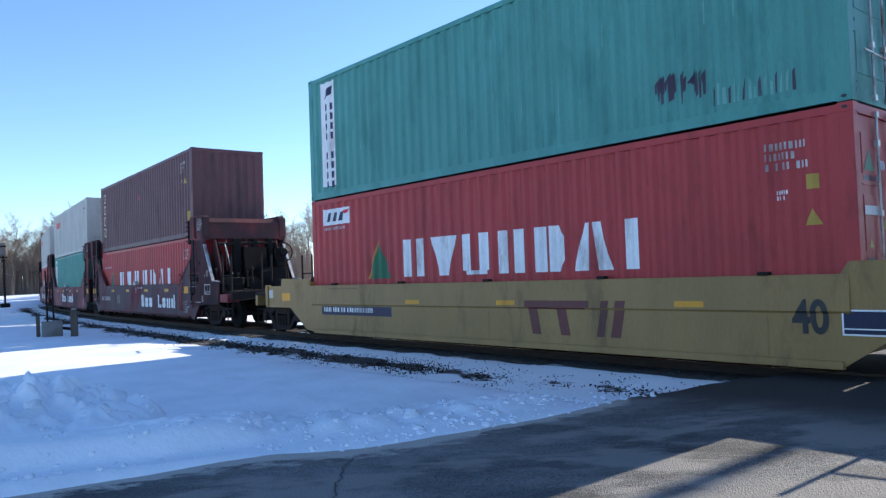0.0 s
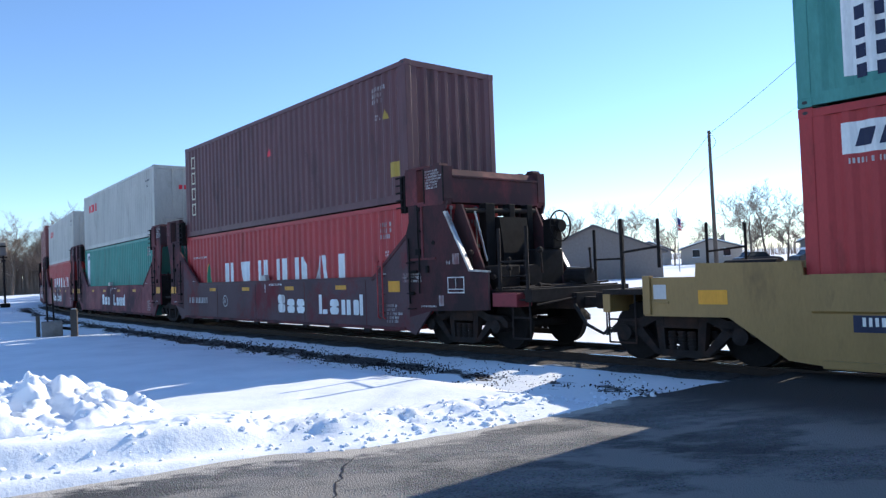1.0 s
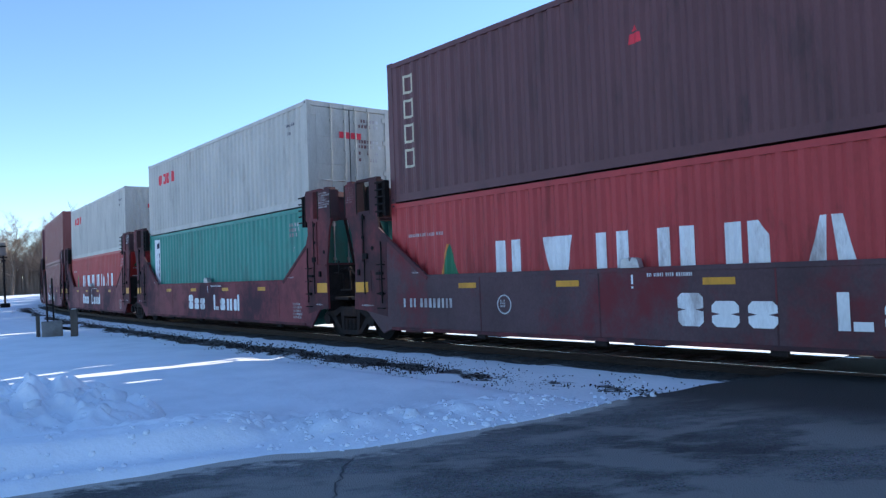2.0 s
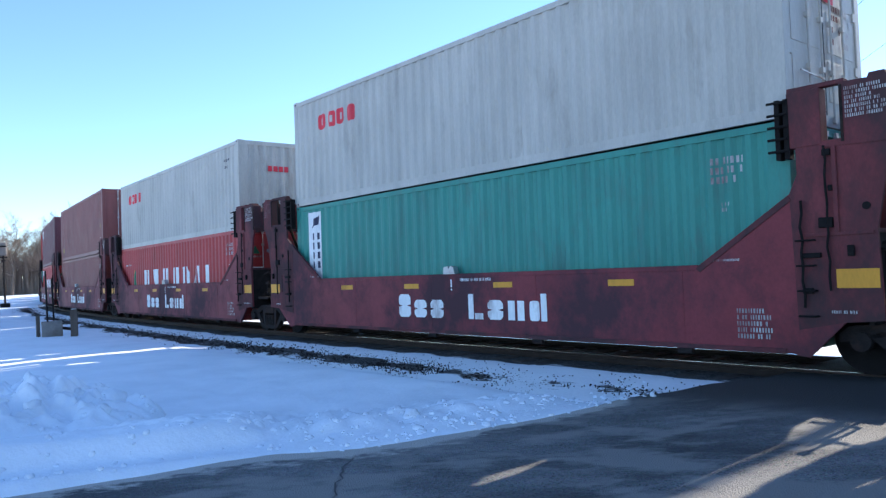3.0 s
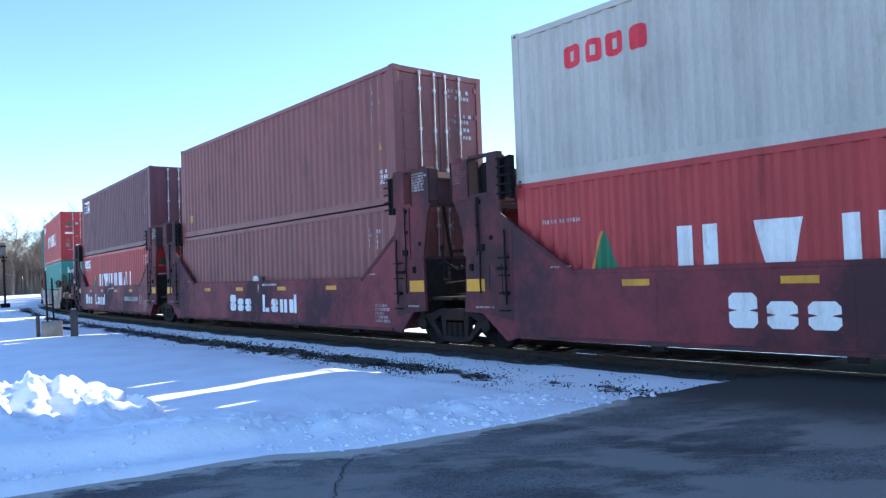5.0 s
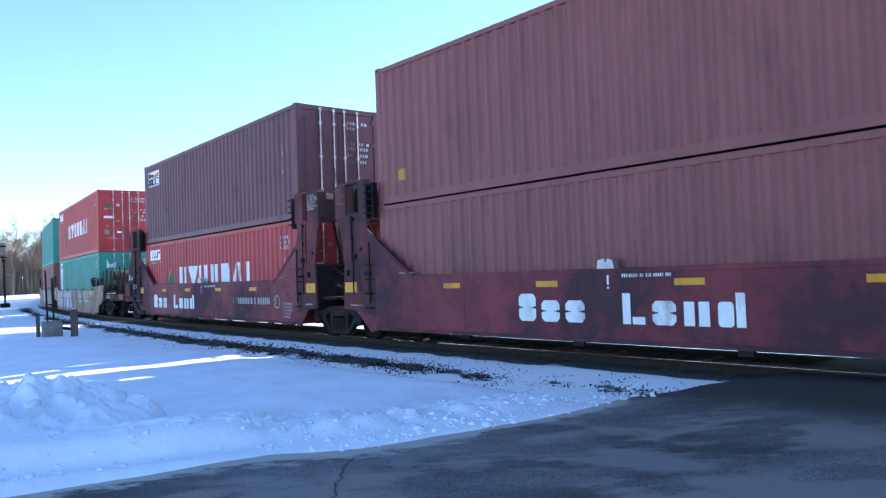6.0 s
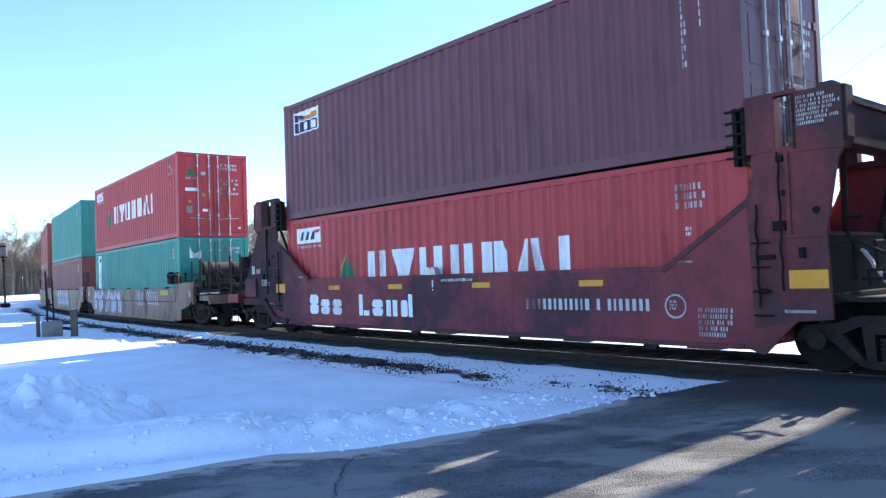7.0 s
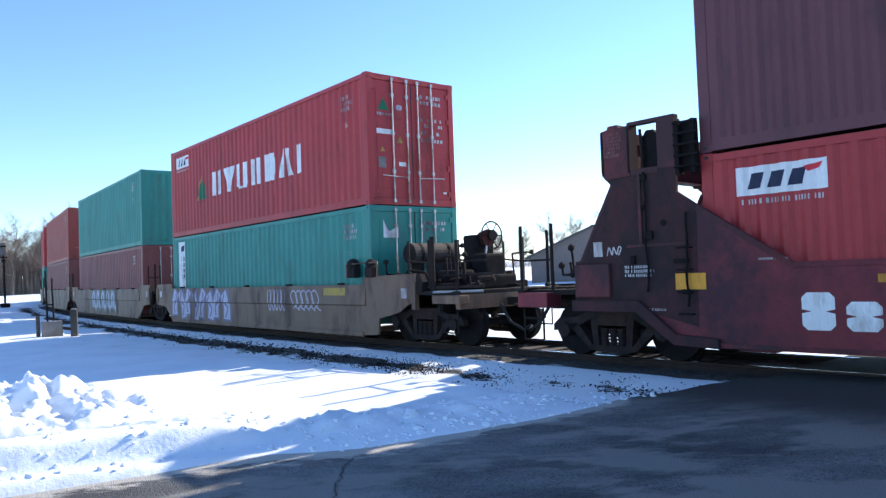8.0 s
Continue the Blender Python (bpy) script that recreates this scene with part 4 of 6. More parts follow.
def bulkhead_head(c, sx, sy):
    """The top of a bulkhead: a box, an open bay, a post and the container guides beside it."""
    span = lambda a, b: sorted((sx * a, sx * b))
    b0, b1, p0, p1 = (6.75, 7.38, 6.14, 6.53) if sx < 0 else (7.11, 7.61, 6.40, 6.67)
    yy = sorted((sy * 1.16, sy * 1.365))
    hd = part("head_box", plate(B(), mirror([(b0, 2.70), (b1 - 0.06, 2.68), (b1, 2.80), (b1, 3.40), (b1 - 0.12, 3.42), (b1 - 0.14, 3.47), (b1 - 0.30, 3.47), (b1 - 0.32, 3.42), (b0, 3.43)], sx), *yy), M["soot"], c)
    for q in (b0 + 0.02, b1 - 0.03):
        part("box_edge", box(B(), *span(q - 0.015, q + 0.015), *sorted((sy * 1.365, sy * 1.378)), 2.74, 3.40), M["iron"], hd)
    post = part("guide_post", box(B(), *span(p0, p1), *sorted((sy * 1.17, sy * 1.36)), 2.74, 3.42, 0.012), M["soot"], c)
    part("guide_rail", box(B(), *span(p0, b0 + 0.05), *sorted((sy * 1.22, sy * 1.34)), 3.42, 3.475, 0.008), M["soot"], post)
    part("bay_sill", box(B(), *span(p1, b0), *sorted((sy * 1.17, sy * 1.36)), 2.70, 2.78), M["soot"], post)
    if sx > 0:     # locking gear that stands in the bay
        bm = plate(B(), mirror([(6.70, 2.78), (7.04, 2.78), (7.02, 3.22), (6.93, 3.34), (6.82, 3.34), (6.72, 3.24)], sx), sy * 1.12, sy * 1.20)
        part("lock_gear", bm, M["black_iron"], post)
        part("lock_pin", bar(B(), (sx * 6.96, sy * 1.26, 2.78), (sx * 6.99, sy * 1.26, 3.36), 0.022, 7), M["iron"], post)
    # upright guides with their rungs
    g0, g1 = (6.02, 6.13) if sx < 0 else (6.12, 6.36)
    for x in (g0, g1):
        part("guide", box(B(), *span(x - 0.03, x + 0.03), *sorted((sy * 1.25, sy * 1.37)), 2.62, 3.36, 0.008), M["black_iron"], post)
    if sy > 0:
        part("guide_back", box(B(), *span(g0, g1), sy * 1.25, sy * 1.27, 2.66, 3.34), M["black_iron"], post)
        for k in range(5):
            z = 2.72 + 0.15 * k
            part("grab_rung", bar(B(), (sx * (g0 - 0.10), 1.41, z), (sx * (g1 + 0.02), 1.41, z), 0.017, 6), M["black_iron"], post)
        way = sorted((sx * (b0 + 0.06), sx * (b1 - 0.05)))
        glyph_bars(rng, way[1], way[0], 2.99, 3.36, 7, M["dullwhite"], hd, 1.366)


def bulkhead_fittings(c, sx, kind, mt):
    """Ribs, pipes, rungs and brackets on the road side of a bulkhead."""
    span = lambda a, b: sorted((sx * a, sx * b))
    rib = 6.66 if sx < 0 else 6.98
    part("rib", box(B(), sx * rib - 0.025, sx * rib + 0.025, 1.351, 1.380, 1.70, 2.70, 0.006), M["soot"], c)
    part("shelf_rib", box(B(), *span(6.20, 7.05 if sx < 0 else 7.22), 1.351, 1.372, 1.66, 1.70, 0.006), M["soot"], c)
    wav = random.Random(int(rib * 100) + (3 if kind == "end" else 0))
    pts = [Vector((sx * (rib - 0.10 + 0.018 * wav.uniform(-1, 1)), 1.39, 2.72 - 0.17 * q)) for q in range(11)]
    hose("cable", pts, 0.015, M["black_iron"], c)
    pts = [Vector((sx * (6.26 + 0.015 * wav.uniform(-1, 1)), 1.40, 2.10 - 0.16 * q)) for q in range(9)]
    hose("brake_pipe", pts, 0.017, M["black_iron"], c)
    ladder(c, sx * 6.30, 1.36, 0.72, 1.62, M["black_iron"], 0.20, 4, "rungs")
    for px, pz, w, h in ((rib - 0.12, 1.82, 0.16, 0.12), (rib + 0.14, 1.48, 0.07, 0.13), (6.36, 1.44, 0.22, 0.06), (6.30, 1.02, 0.12, 0.07), (rib - 0.08, 2.64, 0.09, 0.08), (rib - 0.05, 2.22, 0.05, 0.07)):
        part("bracket", box(B(), sx * px - w / 2, sx * px + w / 2, 1.351, 1.40, pz - h / 2, pz + h / 2, 0.012), M["black_iron"], c)
    bm = B()
    bmesh.ops.create_cone(bm, cap_ends=True, segments=12, radius1=0.045, radius2=0.045, depth=0.02, matrix=Matrix.Translation((sx * (6.62 if sx > 0 else 6.98), 1.352, 1.98)) @ Matrix.Rotation(radians(90), 4, "X"))
    part("drain_hole", bm, M["black_iron"], c)
    if kind == "joint":
        y0, y1 = (6.62, 7.08) if sx < 0 else (6.81, 7.27)
    else:
        y0, y1 = (5.46, 5.86) if sx < 0 else (6.02, 6.47)
    marking([rect(*span(y0, y1), 1.05, 1.27)], M["yellow"], c, "reflector", 1.353)
    way = span(6.55, 7.05)
    glyph_bars(rng, way[1], way[0], 0.74, 0.79, 1, M["dullwhite"], c, 1.353)
    # shallow welded pocket low on the far bulkhead
    if sx > 0 and kind == "joint":
        for q in (rect(6.38, 6.70, 1.06, 1.075), rect(6.38, 6.70, 1.50, 1.515), rect(6.38, 6.395, 1.06, 1.515), rect(6.685, 6.70, 1.06, 1.515)):
            part("pocket_rim", plate(B(), q, 1.351, 1.366), M["soot"], c)


def tall_well(label, near, far, words_at, number_at=None, sheet="maroon"):
    """A well-car unit with tall end bulkheads. near, far: 'joint' or 'end'."""
    c = thing("well_car_unit", label, "well car", "maroon well-car units")
    mt = M["soot" if sheet == "ashen" else "maroon"]
    outs = {sx: (END_OUT if kind == "end" else JOINT_OUT)[sx] for sx, kind in ((-1, near), (1, far))}
    foot = 0.282 if "end" in (near, far) else 0.258
    outs = {sx: [(q[0][0], foot)] + q[1:] for sx, q in outs.items()}
    ring = mirror(outs[1], 1) + mirror(outs[-1], -1)[::-1]
    for sy in (1, -1):
        side = part("side_plate", plate(B(), ring, sy * 1.30, sy * 1.345), M[sheet], c)
        part("top_chord", box(B(), -4.85, 4.85, sy * 1.30, sy * 1.353, 1.30, 1.375, 0.012), M[sheet], side)
        part("bottom_chord", box(B(), -6.0, 6.0, sy * 1.26, sy * 1.375, foot - 0.004, foot + 0.06, 0.012), M["soot"], side)
        for x in (-4.6, -1.9, 0.8, 3.4):
            part("weld_seam", box(B(), x - 0.012, x + 0.012, sy * 1.345, sy * 1.349, 0.33, 1.30), mt, side)
            part("drain_foot", box(B(), x - 0.11, x + 0.11, sy * 1.28, sy * 1.36, foot - 0.08, foot + 0.01, 0.015), M["iron"], side)
    for x in (-5.4, -3.2, 0.0, 3.2, 5.4):
        part("floor_beam", box(B(), x - 0.25, x + 0.25, -1.30, 1.30, 0.245, 0.272, 0.01), mt, c)
    for sx, kind in ((-1, near), (1, far)):
        span = lambda a, b: sorted((sx * a, sx * b))
        for sy in (1, -1):
            bulkhead_head(c, sx, sy)
        bulkhead_fittings(c, sx, kind, mt)
        # flange along the slope of the side
        part("slope_flange", plate(B(), mirror([(4.82, 1.33), (6.10, 2.18), (6.14, 2.12), (4.88, 1.28)], sx), 1.345, 1.358), M["soot"], c)
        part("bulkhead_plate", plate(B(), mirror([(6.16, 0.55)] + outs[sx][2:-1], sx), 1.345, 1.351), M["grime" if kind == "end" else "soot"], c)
        tip = 7.36 if sx < 0 else 7.58
        cap = part("cross_beam", box(B(), *span(tip - 0.30, tip), -1.16, 1.16, 2.72, 3.20, 0.015), M["soot"], c)
        part("beam_flange", box(B(), *span(tip - 0.32, tip + 0.03), -1.16, 1.16, 3.20, 3.235), M["soot"], cap)
        part("beam_top", plate(B(), mirror([(tip - 0.30, 3.235), (tip - 0.02, 3.235), (tip - 0.12, 3.37), (tip - 0.30, 3.37)], sx), -1.16, 1.16), M["soot"], cap)
        part("end_wall", box(B(), *span(6.92, 6.98), -1.30, 1.30, 0.62, 1.68, 0.01), M["iron"], c)
        part("wall_rim", box(B(), *span(6.90, 7.00), -1.30, 1.30, 1.68, 1.73, 0.01), M["soot"], c)
        part("end_deck", box(B(), *span(6.3, 7.1), -1.30, 1.30, 0.86, 0.98, 0.01), M["iron"], c)
        if kind == "joint":
            part("apron", box(B(), *span(7.1, 7.70), -1.18, 1.18, 0.88, 0.94, 0.01), M["iron"], c)
            part("connector", box(B(), *span(6.9, 7.72), -0.26, 0.26, 0.62, 0.88, 0.02), M["iron"], c)
            clutter(c, sx, 6.99, 7.60, 0.30, 1.1, 0.98, 1.9, 5, int(abs(words_at) * 100) + sx)
            if sx < 0:     # inclined brace between two units, its sun glint painted white
                for k in range(3):
                    a, b = Vector((-7.02 - 0.10 * k, 0.10 - 0.03 * k, 1.50 - 0.18 * k)), Vector((-7.12 - 0.10 * k, 0.07 - 0.03 * k, 1.34 - 0.18 * k))
                    bm = B()
                    vs = [bm.verts.new(q) for q in (a + Vector((0, 0.05, 0.02)), a + Vector((0, -0.07, -0.01)), b + Vector((0, -0.07, -0.01)), b + Vector((0, 0.05, 0.02)))]
                    vs += [bm.verts.new(v.co + Vector((0.03, 0, -0.02))) for v in vs]
                    for q in ((0, 1, 2, 3), (7, 6, 5, 4), (0, 4, 5, 1), (1, 5, 6, 2), (2, 6, 7, 3), (3, 7, 4, 0)):
                        bm.faces.new([vs[i] for i in q])
                    part("brace_tread", bm, M["white"], c)
        for sy in (-1, 1):
            part("end_brace", bar(B(), (sx * 6.98, sy * 0.55, 1.72), (sx * 7.15, sy * 0.9, 2.9), 0.035, 8), M["iron"], c)
        pts = [Vector((sx * 6.5, 0.9, 1.0)), Vector((sx * 6.8, 0.95, 1.5)), Vector((sx * 7.2, 0.9, 1.62)), Vector((sx * 7.5, 0.85, 1.45)), Vector((sx * 7.75, 0.8, 1.5))]
        hose("brake_pipe", pts, 0.022, M["iron"], c)
        if kind == "end":
            part("platform", box(B(), *span(7.0, 9.3), -1.15, 1.15, 0.98, 1.06, 0.01), M["iron"], c)
            part("center_sill", box(B(), *span(6.3, 9.55), -0.30, 0.30, 0.70, 0.98, 0.01), M["iron"], c)
            part("end_sill", box(B(), *span(9.30, 9.45), -1.30, 1.30, 0.86, 1.08, 0.01), M["iron"], c)
            part("brake_cylinder", bar(B(), (sx * 8.7, -0.5, 1.25), (sx * 9.2, -0.5, 1.25), 0.16, 14), M["iron"], c)
            st = (8.54, 9.13) if sx < 0 else (8.80, 9.43)
            part("step_plate", box(B(), *span(*st), 0.95, 1.33, 0.78, 1.02, 0.02), M["maroon"], c)
            for k in range(5):
                part("cross_rod", bar(B(), (sx * (8.5 + 0.2 * k), -1.15, 1.09 + 0.05 * (k % 2)), (sx * (8.5 + 0.2 * k), 1.2, 1.09), 0.018, 6), M["iron"], c)
            clutter(c, sx, 7.4, 9.2, -0.9, 1.15, 1.06, 1.75, 12, 77)
            part("equipment_box", box(B(), *span(8.0, 8.42), 0.5, 1.0, 1.06, 1.50, 0.03), M["iron"], c)
            part("cut_lever", bar(B(), (sx * 9.52, -0.2, 0.95), (sx * 9.55, 1.28, 0.82), 0.016, 6), M["iron"], c)
            coupler(c, sx, 9.45, 10.15, M["iron"])
            cap_line = [(7.30, 2.54), (7.345, 2.555), (8.0, 1.44), (8.46, 1.41), (8.46, 1.382), (7.97, 1.412)] if sx < 0 else [(7.43, 2.59), (7.475, 2.60), (8.085, 1.50), (8.17, 1.49), (8.17, 1.462), (8.06, 1.472)]
            for sy in (-1, 1):
                # like caps: the near ones' sun glint is put in as pale steel
                part("slope_cap", plate(B(), mirror(cap_line, sx), sy * 1.27, sy * 1.352), M["steel"] if sx < 0 else M["soot"], c)
                bm = B()
                for x in (9.36, 8.70):
                    bar(bm, (sx * x, sy * 1.28, 1.06), (sx * x, sy * 1.28, 2.13), 0.030, 8)
                bar(bm, (sx * 8.70, sy * 1.28, 1.55), (sx * 9.36, sy * 1.28, 1.55), 0.018, 8)
                part("hand_rail", bm, M["iron"], c)
                for z in (0.25, 0.60, 0.90):
                    part("tread", bar(B(), (sx * 8.95, sy * 1.25, z), (sx * 9.36, sy * 1.25, z), 0.016, 6), M["iron"], c)
                for x in (8.95, 9.36):
                    part("step_rail", bar(B(), (sx * x, sy * 1.25, 0.25), (sx * x, sy * 1.25, 1.0), 0.016, 6), M["iron"], c)
            if sx < 0:
                for sy in (-1, 1):
                    part("gusset", plate(B(), mirror([(6.99, 1.75), (7.3, 2.70), (7.45, 2.68), (8.2, 1.06), (7.0, 1.06)], sx), sy * 0.98, sy * 1.02), M["soot"], c)
                part("end_post", box(B(), *span(7.3, 7.5), 0.2, 0.45, 1.06, 2.72, 0.02), M["black_iron"], c)
                for y0 in (-0.85, -0.35):
                    part("end_post", box(B(), *span(7.3, 7.5), y0, y0 + 0.16, 1.06, 2.72, 0.02), M["black_iron"], c)
                # plain black block added for the dark mass of end machinery
                part("hopper", plate(B(), mirror([(7.0, 1.06), (7.62, 1.06), (7.66, 1.75), (7.56, 2.45), (7.0, 2.48)], sx), -0.60, 0.15), M["black_iron"], c)
                part("cross_tie", bar(B(), (sx * 7.45, -0.95, 2.60), (sx * 7.45, 0.95, 2.56), 0.05, 10), M["iron"], c)
                part("pull_rod", bar(B(), (sx * 7.60, 0.55, 1.60), (sx * 7.52, 0.75, 2.55), 0.022, 7), M["steel"], c)
                part("brake_stand", box(B(), *span(7.75, 8.10), -1.05, -0.25, 1.06, 1.80, 0.04), M["black_iron"], c)
                bm = box(B(), *span(7.85, 8.12), -1.02, -0.74, 1.80, 2.40, 0.05)
                bar(bm, (sx * 8.05, -0.9, 2.25), (sx * 8.18, -0.9, 2.25), 0.06, 10)
                part("brake_housing", bm, M["black_iron"], c)
                brake_wheel(c, sx * 8.18, -0.9, 2.25, M["black_iron"])
            part("air_tank", bar(B(), (sx * 7.55, 0.2, 1.3), (sx * 8.5, 0.2, 1.3), 0.2, 16), M["iron"], c)
            if sx < 0:
                # white outline panel and lines of print on the end of the side
                fr = [rect(-7.84, -7.37, 1.02, 1.04), rect(-7.84, -7.37, 1.30, 1.32), rect(-7.84, -7.82, 1.04, 1.30), rect(-7.39, -7.37, 1.04, 1.30), rect(-7.61, -7.595, 1.10, 1.30), rect(-7.82, -7.39, 1.085, 1.10)]
                marking(fr, M["white"], c, "data_panel", 1.353)
                marking([rect(-7.72, -7.53, 1.55, 1.75)], M["dullwhite"], c, "notice", 1.353)
                glyph_bars(rng, -7.36, -7.52, 1.53, 1.62, 1, M["dullwhite"], c, 1.353)
                glyph_bars(rng, -5.96, -6.64, 1.22, 1.42, 3, M["dullwhite"], c, 1.353)
                marking([rect(-7.24, -7.10, 0.78, 0.98)], M["dullwhite"], c, "notice", 1.353)
            else:
                marking([rect(7.66, 7.82, 1.55, 1.77)], M["dullwhite"], c, "notice", 1.353)
                marking(brush([(7.58, 1.56), (7.54, 1.68), (7.49, 1.57), (7.46, 1.68), (7.41, 1.58), (7.37, 1.68), (7.33, 1.66), (7.38, 1.56)], 0.02), M["dullwhite"], c, "spray_stroke", 1.353, joined=True)
                glyph_bars(rng, 7.28, 6.72, 1.22, 1.40, 3, M["dullwhite"], c, 1.353)
                # heavy ledge that follows the foot of the side down to the sill
                led = [(8.21, 0.74), (7.10, 0.74), (6.50, 0.30), (5.85, 0.27), (5.85, 0.40), (6.46, 0.44), (7.04, 0.90), (8.21, 0.90)]
                part("foot_ledge", plate(B(), led, 1.351, 1.43), M["grime"], c)
                part("side_box", box(B(), 7.52, 8.15, 1.351, 1.42, 0.95, 1.44, 0.015), M["soot"], c)
        way = 5.3 if sx > 0 else -5.0
        glyph_bars(rng, way, way - 0.55, 1.40, 1.44, 1, M["dullwhite"], c, 1.353)
    # road side: word shapes, reflectors, numbers as bars
    x = words_at
    word_blocks(c, "=--", x, 0.50, 0.55, 1.00, "white", "word_shape", 1.352)
    word_blocks(c, "L-nb", x - 2.08, 0.50, 0.55, 1.00, "white", "word_shape", 1.352)
    for rx in (3.72, 1.40, -1.15, -3.6):
        marking([rect(rx - 0.23, rx + 0.23, 1.11, 1.205)], M["yellow"], c, "reflector", 1.352)
    glyph_bars(rng, -0.06, -1.16, 1.215, 1.285, 1, M["white"], c, 1.354)
    marking([rect(0.175, 0.21, 1.13, 1.27), rect(0.175, 0.21, 1.07, 1.10)], M["white"], c, "tick_mark", 1.354)
    if number_at is not None:
        glyph_bars(rng, number_at, number_at - 2.42, 0.68, 0.92, 1, M["dullwhite"], c, 1.352)
        ox = number_at - 2.80
        ring_q = [[(ox + r0 * math.cos(a), 0.82 + r0 * math.sin(a)) for r0, a in ((0.17, u), (0.17, v), (0.145, v), (0.145, u))] for u, v in [(k * math.pi / 10, (k + 1) * math.pi / 10) for k in range(20)]]
        marking(ring_q, M["dullwhite"], c, "round_mark", 1.352, joined=True)
        glyph_bars(rng, ox + 0.09, ox - 0.09, 0.76, 0.90, 3, M["dullwhite"], c, 1.352)
    glyph_bars(rng, -5.38, -5.95, 0.40, 0.80, 5, M["dullwhite"], c, 1.353)
    # the load sensor block on the chord
    part("lift_lug", plate(B(), [(0.02, 1.37), (0.34, 1.37), (0.32, 1.50), (0.20, 1.52), (0.18, 1.46), (0.14, 1.52), (0.06, 1.50)], 1.30, 1.42), M["steel"], c)
    if near == "end":
        for x in (-5.16, -5.34):
            hose("side_rail", [Vector((x, 1.36, 1.70)), Vector((x, 1.42, 1.66)), Vector((x, 1.42, 0.54)), Vector((x, 1.36, 0.50))], 0.016, M["red"], c)
        ladder(c, -5.25, 1.353, 0.62, 1.58, M["darkred"], 0.16, 6, "side_rungs")
    return c


CREASE = 0.78      # the low cars' sides lean inwards above this


def on_chord(z):
    return 1.365 - (z - CREASE) * 0.0595


LOW_JOINT = [(5.9, 0.13), (6.6, 0.60), (7.45, 0.66), (7.45, 1.36), (6.0, 1.36), (5.9, 1.21)]
LOW_END_TAN = [(5.9, 0.13), (6.45, 0.16), (6.50, 0.50), (7.20, 0.63), (7.56, 0.81), (7.80, 0.82), (7.80, 1.41), (5.95, 1.38), (5.85, 1.21)]
LOW_END = [(5.9, 0.13), (6.3, 0.17), (7.05, 0.68), (8.30, 0.68), (8.30, 1.22), (7.50, 1.22), (7.48, 1.40), (6.10, 1.37), (6.08, 1.21)]


